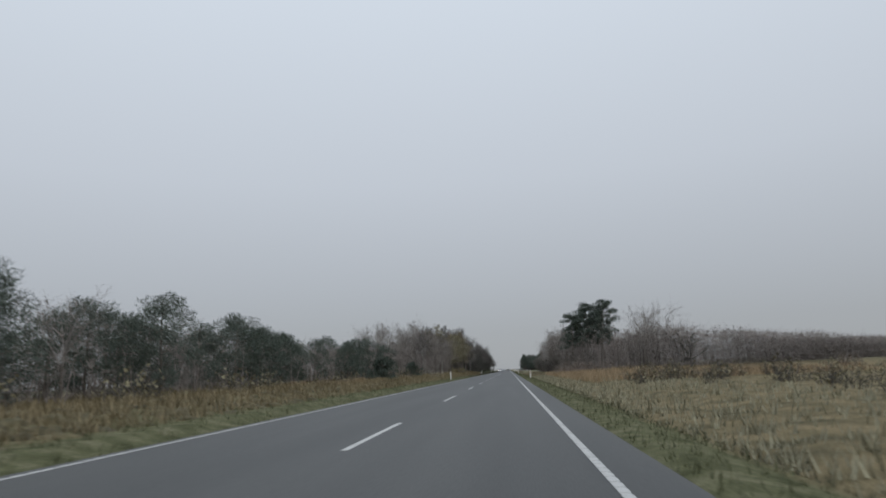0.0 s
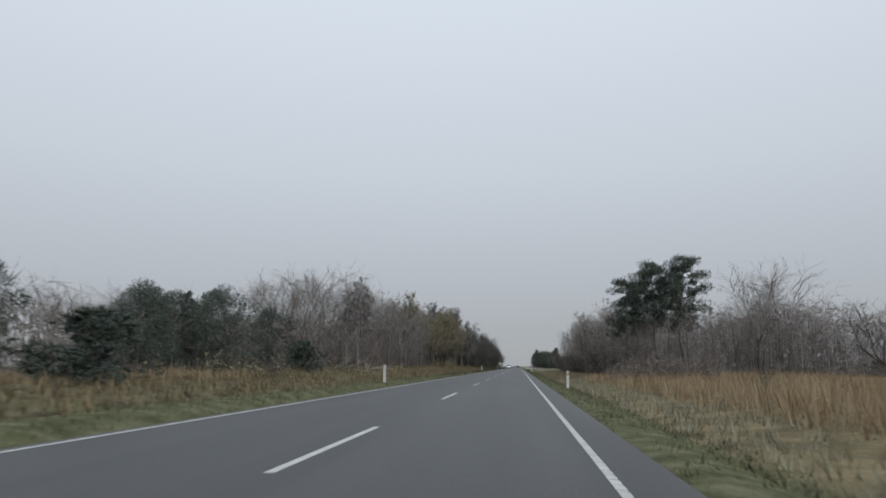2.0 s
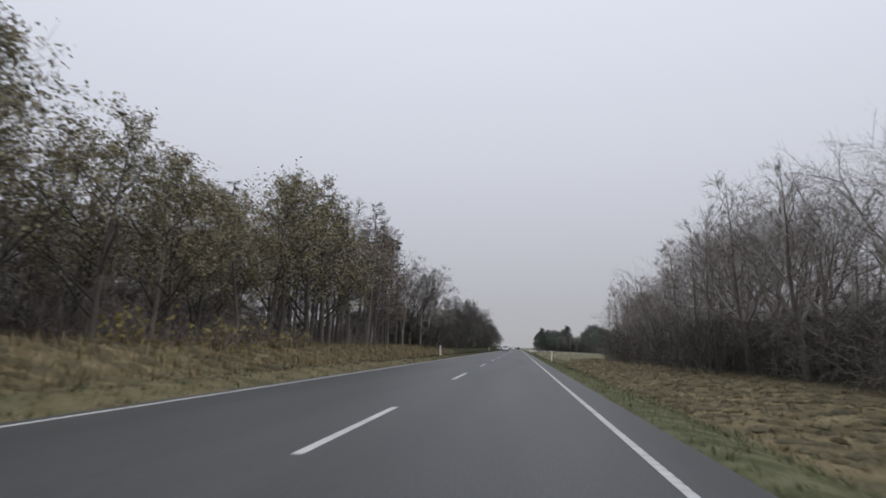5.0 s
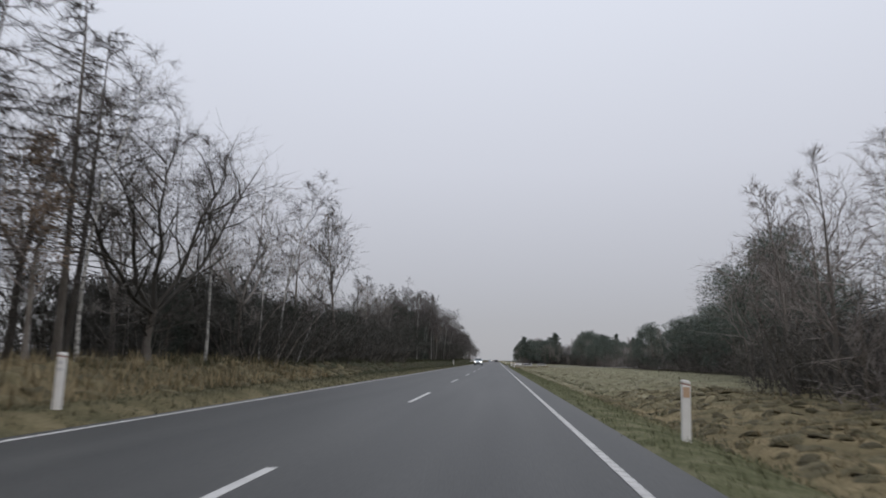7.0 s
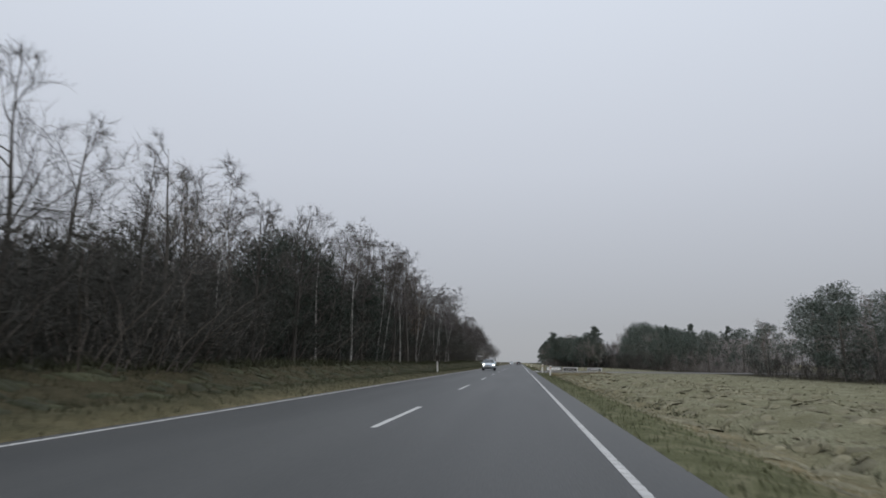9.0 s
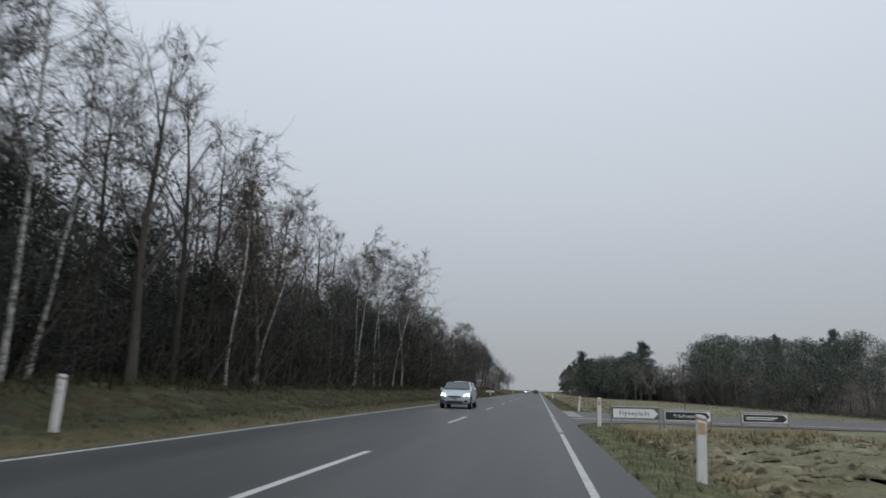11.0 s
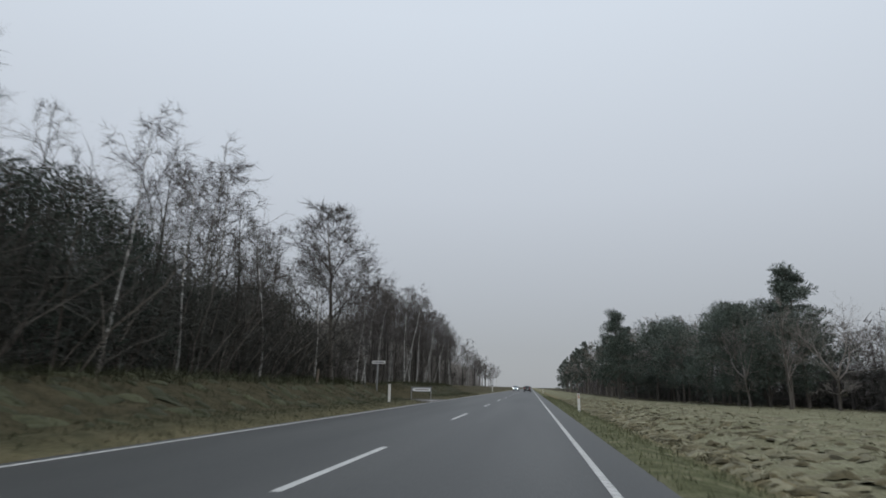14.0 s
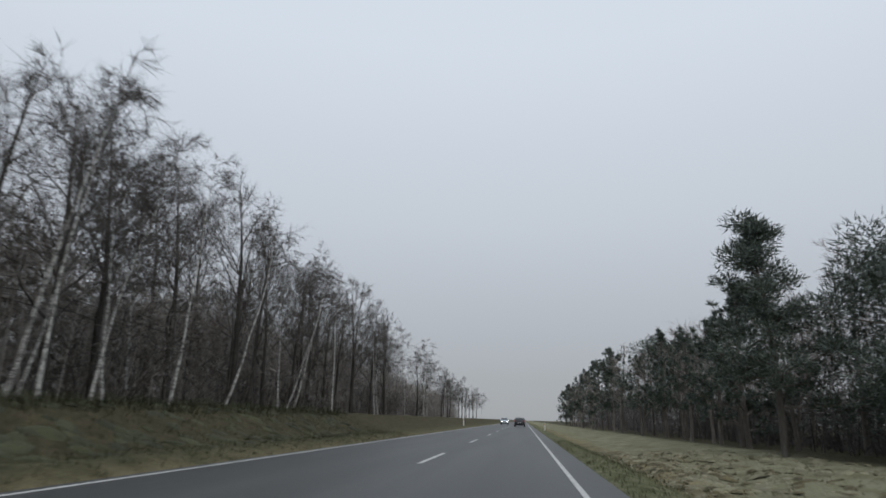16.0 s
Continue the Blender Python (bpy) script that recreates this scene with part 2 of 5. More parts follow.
# ================= mesh helpers =================
class Build:
    """Gathers vertices and faces for one mesh."""

    def __init__(self):
        self.v, self.f = [], []

    def tube(self, pts, radii, sides, cap=False):
        base = len(self.v)
        k = len(pts)
        for i, p in enumerate(pts):
            a, c = pts[max(0, i - 1)], pts[min(k - 1, i + 1)]
            d = (c - a).normalized()
            u = d.orthogonal().normalized()
            w = d.cross(u)
            for s in range(sides):
                ang = 2 * math.pi * s / sides
                self.v.append(p + (u * math.cos(ang) + w * math.sin(ang)) * radii[i])
        for i in range(k - 1):
            for s in range(sides):
                a, c = base + i * sides + s, base + i * sides + (s + 1) % sides
                self.f.append((a, c, c + sides, a + sides))
        if cap:
            self.f.append(tuple(base + (k - 1) * sides + s for s in range(sides)))

    def spike(self, p, q, r):
        d = (q - p).normalized()
        u = d.orthogonal().normalized() * r
        w = d.cross(u)
        b = len(self.v)
        self.v += [p + u, p - u * 0.5 + w * 0.87, p - u * 0.5 - w * 0.87, q]
        self.f += [(b, b + 1, b + 3), (b + 1, b + 2, b + 3), (b + 2, b, b + 3)]

    def blade(self, p, q, side):
        b = len(self.v)
        self.v += [p - side, p + side, q]
        self.f.append((b, b + 1, b + 2))

    def leaf(self, p, u, w):
        b = len(self.v)
        self.v += [p, p + u * 0.5 + w, p + u, p + u * 0.5 - w]
        self.f.append((b, b + 1, b + 2, b + 3))

    def box(self, x0, y0, z0, x1, y1, z1):
        b = len(self.v)
        self.v += [Vector((x, y, z)) for z in (z0, z1) for y in (y0, y1) for x in (x0, x1)]
        self.f += [tuple(b + i for i in q) for q in ((0, 2, 3, 1), (4, 5, 7, 6), (0, 1, 5, 4), (2, 6, 7, 3), (0, 4, 6, 2), (1, 3, 7, 5))]

    def prism(self, outline, y0, y1):
        """An outline in x, z pushed from y0 to y1."""
        b, k = len(self.v), len(outline)
        self.v += [Vector((x, y0, z)) for x, z in outline] + [Vector((x, y1, z)) for x, z in outline]
        self.f.append(tuple(b + i for i in range(k)))
        self.f.append(tuple(b + k + i for i in reversed(range(k))))
        for i in range(k):
            j = (i + 1) % k
            self.f.append((b + j, b + i, b + k + i, b + k + j))

    def mesh(self, name, mat, smooth=False):
        me = bpy.data.meshes.new(name)
        me.from_pydata([tuple(p) for p in self.v], [], self.f)
        me.materials.append(mat)
        if smooth:
            me.polygons.foreach_set("use_smooth", [True] * len(me.polygons))
        me.update()
        return me


def part(name, bld, mat, parent, label="", smooth=False):
    ob = new(name, bld.mesh(name, mat, smooth) if isinstance(bld, Build) else bld)
    ob.parent = parent
    if label:
        ob["label"] = label
    return ob


def bevelled(bld, width, segments=2):
    """The same mesh with its edges rounded."""
    bm = bmesh.new()
    vs = [bm.verts.new(p) for p in bld.v]
    for f in bld.f:
        bm.faces.new([vs[i] for i in f])
    bmesh.ops.recalc_face_normals(bm, faces=bm.faces)
    bmesh.ops.bevel(bm, geom=bm.edges[:], offset=width, segments=segments, affect="EDGES", profile=0.5)
    out = Build()
    bm.verts.index_update()
    out.v = [v.co.copy() for v in bm.verts]
    out.f = [tuple(v.index for v in f.verts) for f in bm.faces]
    bm.free()
    return out


def smooth01(a, b, x):
    t = min(1.0, max(0.0, (x - a) / (b - a)))
    return t * t * (3 - 2 * t)


# ================= ground and road =================
X_RIGHT, X_CENTRE, X_LEFT = 0.94, -2.62, -6.74      # middle of the edge lines and of the centre line
ROAD_R, ROAD_L = 1.62, -7.02                         # edges of the asphalt
JUNC_R, JUNC_L = (301.0, 311.5), (395.5, 403.0)      # side roads


def bank(y):
    return 0.45 + 0.45 * smooth01(70, 110, y) + 0.35 * smooth01(320, 370, y)


def side_cut(x, y):
    """How far a side road flattens the ground."""
    if x > 0:
        return smooth01(JUNC_R[0] - 4.5, JUNC_R[0] - 0.9, y) * (1 - smooth01(JUNC_R[1] + 0.9, JUNC_R[1] + 5, y)) * (1 - smooth01(125, 160, x))
    return smooth01(JUNC_L[0] - 4, JUNC_L[0] - 0.9, y) * (1 - smooth01(JUNC_L[1] + 0.9, JUNC_L[1] + 4, y)) * (1 - smooth01(95, 130, -x))


def furrow_x(y):
    """The line of the shallow furrow between verge and field."""
    return 3.45 + 1.4 * smooth01(175, 205, y) * (1 - smooth01(235, 275, y)) + 0.22 * noise.noise((y * 0.07, 3.1, 0.4))


def gz(x, y):
    if ROAD_L - 0.05 < x < ROAD_R + 0.05:
        return -0.07
    if x > 0:
        d = x - ROAD_R
        z = -0.03 - 0.38 * smooth01(0.3, 2.6, d) + 0.30 * smooth01(3.2, 7.0, d)
        z += 0.35 * smooth01(8, 14, d) * smooth01(95, 115, y) * (1 - smooth01(200, 225, y))
        rough_amt = smooth01(1.8, 3.2, d) * (1 - 0.6 * smooth01(9, 16, d))
        open_field = smooth01(150, 190, y)
        k = (x - furrow_x(y)) / 0.34
        z += 0.10 * smooth01(-0.2, 1.6, k) * (1 - smooth01(6, 16, k)) - 0.11 * math.exp(-k * k)
        amp = 0.10 + 0.12 * open_field * (1 - smooth01(5, 9, d))
        z += rough_amt * amp * noise.noise((x * 1.1, y * 0.9, 2.3)) + rough_amt * 0.07 * noise.noise((x * 2.7, y * 2.4, 7.1))
    else:
        d = ROAD_L - x
        z = -0.03 + 0.21 * smooth01(0.15, 0.95, d) + (bank(y) - 0.18) * smooth01(1.5, 5.2, d)
        rough_amt = smooth01(1.2, 3.0, d)
        z += rough_amt * (0.13 * noise.noise((x * 0.7, y * 0.6, 5.3)) + 0.07 * noise.noise((x * 2.1, y * 2.0, 1.7)))
    z += 0.5 * smooth01(30, 120, abs(x)) * noise.noise((x * 0.02, y * 0.02, 0.5))
    return z * (1 - side_cut(x, y)) - 0.035 * side_cut(x, y)


def lines(marks):
    out = []
    for a, b, step in marks:
        k = max(1, round((b - a) / step))
        out += [a + (b - a) * i / k for i in range(k)]
    return out + [marks[-1][1]]


GX = lines([(-2500, -400, 700), (-400, -80, 64), (-80, -30, 10), (-30, -16, 1.4), (-16, ROAD_L, 0.42), (ROAD_L, ROAD_R, 4.4), (ROAD_R, 12, 0.42), (12, 30, 1.2), (30, 90, 10), (90, 400, 62), (400, 2500, 700)])
GY = lines([(-900, -100, 200), (-100, -14, 17), (-14, 440, 0.85), (440, 540, 4), (540, 900, 40), (900, 3500, 520)])
verts = [(x, y, gz(x, y)) for y in GY for x in GX]
nx = len(GX)
faces = [(j * nx + i, j * nx + i + 1, (j + 1) * nx + i + 1, (j + 1) * nx + i) for j in range(len(GY) - 1) for i in range(nx - 1)]
me = bpy.data.meshes.new("ground")
me.from_pydata(verts, [], faces)
me.materials.append(M_GROUND)
me.polygons.foreach_set("use_smooth", [True] * len(me.polygons))


def zone(x, y):
    """Field, verge and leaf litter shares of the ground cover."""
    nz = noise.noise((x * 0.25, y * 0.25, 9.0))
    if x > 0:
        d = x - ROAD_R
        verge = 1 - smooth01(1.5, 2.3, d + 0.4 * nz)
        field = smooth01(2.0, 3.5, d) * smooth01(185, 215, y)
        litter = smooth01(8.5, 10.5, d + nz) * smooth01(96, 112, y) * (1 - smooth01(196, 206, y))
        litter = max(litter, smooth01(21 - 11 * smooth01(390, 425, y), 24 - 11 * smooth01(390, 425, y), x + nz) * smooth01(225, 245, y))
    else:
        d = ROAD_L - x
        verge = (1 - smooth01(1.3, 2.4, d + 0.4 * nz)) * (1 - 0.75 * smooth01(105, 150, y))
        verge = max(verge, 0.65 * (1 - smooth01(4.0, 8.0, d + 2 * nz)) * (1 - smooth01(100, 125, y)))
        # The litter colour also tones the open bank dark, from the asphalt outwards.
        dark_bank = 0.9 * smooth01(0.05, 0.7, d) * smooth01(160, 215, y)
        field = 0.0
        litter = max(dark_bank, smooth01(4.8, 6.2, d + nz) * smooth01(88, 112, y))
    far = 1 - smooth01(42, 70, abs(x) + 8 * nz)
    return 0.5 + (field - 0.5) * far if x > 0 else 0.5 * (1 - far), verge, litter * far


zs = [zone(v[0], v[1]) for v in verts]
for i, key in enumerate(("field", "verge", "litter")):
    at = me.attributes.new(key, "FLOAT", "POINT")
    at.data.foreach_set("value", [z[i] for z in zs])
ground = tagged(new("ground", me), "heath and frosted field beside a country road", "ground", kind="structure")


def slab(name, xs, y0, y1, step, mat, z, thick, label, category):
    """A slightly cambered sheet of paving with side faces."""
    ys = lines([(y0, y1, step)])
    k = len(xs)
    vv = [(x, y, z(x, y)) for y in ys for x in xs]
    ff = [(j * k + i, j * k + i + 1, (j + 1) * k + i + 1, (j + 1) * k + i) for j in range(len(ys) - 1) for i in range(k - 1)]
    top = len(vv)
    vv += [(x, y, z(x, y) - thick) for y in ys for x in (xs[0], xs[-1])]
    for j in range(len(ys) - 1):
        a, b = j * k, (j + 1) * k
        ff += [(a, b, top + 2 * (j + 1), top + 2 * j), (b + k - 1, a + k - 1, top + 2 * j + 1, top + 2 * (j + 1) + 1)]
    m = bpy.data.meshes.new(name)
    m.from_pydata(vv, [], ff)
    m.materials.append(mat)
    m.update()
    return tagged(new(name, m), label, category, kind="structure")


def road_z(x, y):
    return 0.0


road = slab("road", [ROAD_L, -6.0, -4.6, X_CENTRE, -1.0, 0.3, ROAD_R], -120, 3400, 40, M_ASPHALT, road_z, 0.12, "wet grey asphalt two-lane country road", "road")
side_r = slab("side_road", lines([(ROAD_R, 120, 6)]), JUNC_R[0], JUNC_R[1], 1.2, M_SIDEROAD, lambda x, y: -0.004, 0.1, "worn asphalt side road joining the main road", "road")
side_l = slab("side_road", [-x for x in reversed(lines([(-ROAD_L, 90, 6)]))], JUNC_L[0], JUNC_L[1], 1.0, M_SIDEROAD, lambda x, y: -0.004, 0.1, "worn asphalt side road leaving towards the birches", "road")


def marking(name, x0, y0, x1, y1, parent=None, lift=0.005):
    b = Build()
    b.box(x0, y0, 0.0005, x1, y1, lift)
    return part(name, b, M_PAINT, parent or road)


def profiled(x, y0, y1):
    """A length of edge line made of raised cross bars on a thin film of worn paint."""
    b = Build()
    k = round((y1 - y0) / 0.28)
    for i in range(k):
        y = y0 + 0.28 * i
        b.box(x - 0.052, y, 0.0005, x + 0.052, y + 0.19, 0.008)
    b.box(x - 0.046, y0, 0.0002, x + 0.046, y1, 0.0015)
    return part("edge_line", b, M_PAINT, road)


# edge lines in lengths of 25 m, broken beside the side roads
def edge_line(x, gap, dash_from, dash_to):
    y = -60.0
    while y < 620:
        y1 = y + 25
        if y1 <= dash_from or y >= dash_to:
            profiled(x, y, y1)
        else:
            if y < dash_from:
                profiled(x, y, dash_from)
            if y1 > dash_to:
                profiled(x, dash_to, y1)
        y = y1
    y = dash_from + 0.8
    while y < dash_to - 0.3:
        marking("edge_dash", x - 0.075, y, x + 0.075, y + gap)
        y += 2 * gap


edge_line(X_RIGHT, 0.5, 292.5, 316.0)
edge_line(X_LEFT, 1.0, 390.5, 407.5)
DASH0 = -4.07
for i in range(-3, 42):
    y = DASH0 + 15 * i
    marking("centre_dash", X_CENTRE - 0.06, y, X_CENTRE + 0.06, y + 5)
for i in range(10):
    marking("give_way_bar", 1.72, 305.2 + 0.8 * i, 2.42 - 0.02 * i, 305.5 + 0.8 * i, side_r)
marking("stop_line", 1.8, JUNC_R[0] + 2.0, 5.6, JUNC_R[0] + 2.28, side_r, 0.004)
marking("side_line", 5.7, JUNC_R[0] + 2.05, 26, JUNC_R[0] + 2.17, side_r, 0.004)


def corner(y0, way):
    """The rounded corner of asphalt where the side road meets the main road."""
    curve = [(ROAD_R + 3.9 * (1 - math.cos(a)), y0 + way * 4.0 * (1 - math.sin(a))) for a in [radians(9 * i) for i in range(11)]]
    edge = [(ROAD_R, y0 - way * 0.02)] + curve
    b, k = Build(), len(edge)
    b.v += [Vector((x, y, -0.006)) for x, y in edge] + [Vector((x, y, -0.3)) for x, y in edge]
    b.f.append(tuple(range(k)) if way < 0 else tuple(reversed(range(k))))
    b.f += [(i, (i + 1) % k, k + (i + 1) % k, k + i) for i in range(k)]
    return part("corner", b, M_SIDEROAD, side_r)


corner(JUNC_R[1], 1)
corner(JUNC_R[0], -1)
for i in range(5):
    marking("give_way_bar", -7.75, 396.0 + 0.8 * i, -7.25, 396.4 + 0.8 * i, side_l)

# ================= grasses =================
def grass(name, label, mat, count, seed, pick, height, width, lean, blades=3):
    rnd = random.Random(seed)
    b = Build()
    for _ in range(count):
        x, y = pick(rnd)
        if side_cut(x, y) > 0.5:
            continue
        z = gz(x, y) - 0.02
        h0 = rnd.uniform(*height)
        for _ in range(blades):
            ang = rnd.uniform(0, 2 * math.pi)
            h = h0 * rnd.uniform(0.6, 1.1)
            p = Vector((x + rnd.gauss(0, 0.08), y + rnd.gauss(0, 0.08), z))
            q = p + Vector((math.cos(ang) * lean * h, math.sin(ang) * lean * h, h))
            s = Vector((-math.sin(ang), math.cos(ang), 0)) * width * rnd.uniform(0.6, 1.2)
            b.blade(p, q, s)
    return tagged(new(name, b.mesh(name, mat)), label, "grass", kind="stuff")


def strip(x0, x1, y0, y1, power=1.0):
    return lambda r: (x0 + (x1 - x0) * r.random() ** power, r.uniform(y0, y1))


grass("verge_grass", "short green grass along the road edge", M_GREEN, 15000, 1, strip(ROAD_R + 0.12, 3.7, -5, 440), (0.06, 0.17), 0.012, 0.5)
grass("verge_grass", "short green grass along the far road edge", M_GREEN, 4500, 2, strip(ROAD_L - 0.12, -9.4, -5, 130), (0.07, 0.22), 0.014, 0.5)
grass("bank_grass", "olive grass along the road edge, coloured dull for shade", M_BANK, 14000, 12, strip(ROAD_L - 0.1, -9.2, 118, 440), (0.05, 0.18), 0.012, 0.6)
grass("moor_grass", "tall russet moor grass in winter", M_RUSSET, 9000, 3, strip(6.2, 27, 47, 112, 1.2), (0.45, 0.95), 0.022, 0.35)
grass("moor_grass", "low olive straw grass beside the road", M_FROST, 6000, 4, strip(3.6, 12, -5, 110, 1.4), (0.15, 0.4), 0.02, 0.5)
grass("moor_grass", "straw and brown grass on the roadside bank", M_STRAW, 10500, 5, strip(-8.7, -15, -5, 206, 1.3), (0.2, 0.6), 0.02, 0.5)
grass("moor_grass", "russet heath grass on the moor", M_RUSSET, 2600, 6, strip(-13, -24, 54, 84, 1.2), (0.3, 0.7), 0.024, 0.4)
grass("moor_grass", "olive and straw heath grass on the moor", M_STRAW, 6000, 16, strip(-11, -25, -5, 104, 1.2), (0.25, 0.6), 0.024, 0.45)
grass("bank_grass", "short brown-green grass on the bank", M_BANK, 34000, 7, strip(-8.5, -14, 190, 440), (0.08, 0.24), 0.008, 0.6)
grass("moor_grass", "brown straw grass before the wood", M_STRAW, 8500, 36, strip(3.5, 11.5, 110, 204, 1.2), (0.06, 0.22), 0.013, 1.1)
grass("field_grass", "pale frosted tufts of mown grass", M_FROST, 15000, 8, strip(3.4, 10.5, 200, 430, 1.3), (0.05, 0.14), 0.016, 1.5)
grass("field_grass", "pale frosted grass of the open field", M_FROST, 8000, 9, strip(8, 24, 200, 420), (0.05, 0.12), 0.04, 1.6)

def tussocks(name, label, mat, count, seed, pick, size, height):
    """Low uneven mounds of matted grass."""
    r = random.Random(seed)
    b = Build()
    for _ in range(count):
        x, y = pick(r)
        if side_cut(x, y) > 0.05:
            continue
        w, h, a = r.uniform(*size), r.uniform(*height), r.uniform(0, math.pi)
        ca, sa, long = math.cos(a), math.sin(a), r.uniform(1.0, 2.0)
        base = len(b.v)
        for ring_r, ring_z in ((1.0, -0.06), (0.72, 0.6), (0.34, 0.95)):
            for k in range(7):
                t = 2 * math.pi * (k + 0.5 * (ring_z > 0)) / 7
                rr = w * ring_r * r.uniform(0.75, 1.25)
                px, py = rr * math.cos(t) * long, rr * math.sin(t)
                gx, gy = x + px * ca - py * sa, y + px * sa + py * ca
                b.v.append(Vector((gx, gy, gz(gx, gy) + h * ring_z * (r.uniform(0.7, 1.3) if ring_z > 0 else 1))))
        b.v.append(Vector((x, y, gz(x, y) + h * r.uniform(0.95, 1.2))))
        for q in range(2):
            for k in range(7):
                i, j = base + q * 7 + k, base + q * 7 + (k + 1) % 7
                b.f.append((i, j, j + 7, i + 7))
        for k in range(7):
            b.f.append((base + 14 + k, base + 14 + (k + 1) % 7, base + 21))
    return tagged(new(name, b.mesh(name, mat, True)), label, "grass", kind="stuff")


tussocks("grass_tussock", "matted pale tussocks of mown grass", M_TUSSOCK, 5200, 31, strip(3.5, 11.5, 200, 432, 1.3), (0.07, 0.21), (0.02, 0.06))
tussocks("brown_tussock", "brown leaf-strewn tussocks before the wood", M_TUSSOCK_BROWN, 2600, 34, strip(3.6, 10.8, 118, 204, 1.1), (0.07, 0.22), (0.03, 0.09))
tussocks("grass_clod", "brown clods of cut grass and soil beside the verge", M_TUSSOCK_BROWN, 2200, 38, strip(3.75, 7.6, 270, 432, 1.5), (0.06, 0.18), (0.025, 0.07))
grass("sign_grass", "rough straw grass round the sign legs", M_STRAW, 900, 37, strip(3.0, 9.8, 293.5, 298.6), (0.1, 0.34), 0.016, 0.7)
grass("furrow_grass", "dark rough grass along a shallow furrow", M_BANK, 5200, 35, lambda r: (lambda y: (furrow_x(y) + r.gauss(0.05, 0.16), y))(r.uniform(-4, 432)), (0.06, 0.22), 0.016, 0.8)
tussocks("bank_tussock", "dull brown tussocks on the roadside bank", M_TUSSOCK_BROWN, 1700, 32, strip(-8.7, -14, -4, 215, 1.1), (0.14, 0.34), (0.05, 0.16))
# Blades in the dark bank colour imitate the shade gradient at the wood's edge.
grass("bracken_litter", "tall grass under the wood's edge, coloured dark for its shade", M_BANK, 16000, 13, strip(-11.2, -14.6, 196, 440), (0.18, 0.55), 0.016, 0.7)
tussocks("moss_tussock", "low grass cushions on the bank, coloured dark for shade", M_BANK, 1600, 33, strip(-8.7, -13, 205, 436, 1.1), (0.12, 0.3), (0.03, 0.09))

# ================= trees =================
UP = Vector((0, 0, 1))


def rand_dir(r):
    a, z = r.uniform(0, 2 * math.pi), r.uniform(-1, 1)
    k = math.sqrt(1 - z * z)
    return Vector((k * math.cos(a), k * math.sin(a), z))


def path(r, p, d, length, n, wander, pull):
    """A bending line of n pieces; pull draws it upwards (or down)."""
    pts = [p]
    d = d.normalized()
    for _ in range(n):
        d = (d + rand_dir(r) * wander + UP * pull).normalized()
        p = p + d * (length / n)
        pts.append(p)
    return pts


def along(pts, t):
    k = (len(pts) - 1) * t
    i = min(int(k), len(pts) - 2)
    return pts[i].lerp(pts[i + 1], k - i), (pts[i + 1] - pts[i]).normalized()


def sprout(r, d, angle):
    """A direction that leaves d by the angle, any way round."""
    u = d.orthogonal().normalized()
    u.rotate(Matrix.Rotation(r.uniform(0, 2 * math.pi), 3, d))
    return (d * math.cos(angle) + u * math.sin(angle)).normalized()


def tree_object(name, label, pieces):
    """An empty with its trunk and crown."""
    root = tagged(new(name), label, "bush" if "bush" in name else "tree")
    for pname, b, mat in pieces:
        if b.v:
            part(pname, b, mat, root, smooth=pname == "trunk")
    return root


def limb(b, leafs, r, p, d, length, rad, sub, fine, twigs, droop, crook, pull, leaf_n):
    """One limb with branches, branchlets and twigs, all tapering."""
    lp = path(r, p, d, length, 5, 0.2 + crook, pull)
    b.tube(lp, [rad, rad * 0.84, rad * 0.66, rad * 0.48, rad * 0.3, 0.006], 4)
    for j in range(sub):
        t = 0.15 + 0.83 * (j + r.random()) / sub
        q, e = along(lp, t)
        sl = length * (0.66 - 0.36 * t) * r.uniform(0.7, 1.2)
        sp = path(r, q, sprout(r, e, r.uniform(0.45, 1.0)), sl, 3, 0.26, 0.07 - droop)
        b.tube(sp, [rad * 0.4, rad * 0.3, rad * 0.18, 0.005], 3)
        for k in range(fine):
            a, g = along(sp, 0.1 + 0.85 * (k + r.random()) / fine)
            w = (sprout(r, g, r.uniform(0.4, 1.0)) + UP * (0.12 - 1.2 * droop)).normalized()
            fl = sl * r.uniform(0.4, 0.75)
            bend = a + w * fl * 0.55
            tip = bend + (w + rand_dir(r) * 0.35 - UP * droop * 3).normalized() * fl * 0.45
            b.spike(a, tip, 0.009)
            for m in range(twigs):
                c = a.lerp(tip, 0.1 + 0.9 * (m + r.random()) / twigs)
                v = (sprout(r, w, r.uniform(0.35, 0.95)) + UP * (0.1 - 3.0 * droop)).normalized()
                tl = r.uniform(0.3, 0.75) * (0.55 + 0.17 * length)
                b.blade(c, c + v * tl, sprout(r, v, 1.57) * r.uniform(0.005, 0.009))
                if leafs is not None and r.random() < leaf_n:
                    for _ in range(5):
                        leafs.leaf(c + v * tl * r.random() + rand_dir(r) * 0.16, rand_dir(r) * 0.15, rand_dir(r) * 0.06)


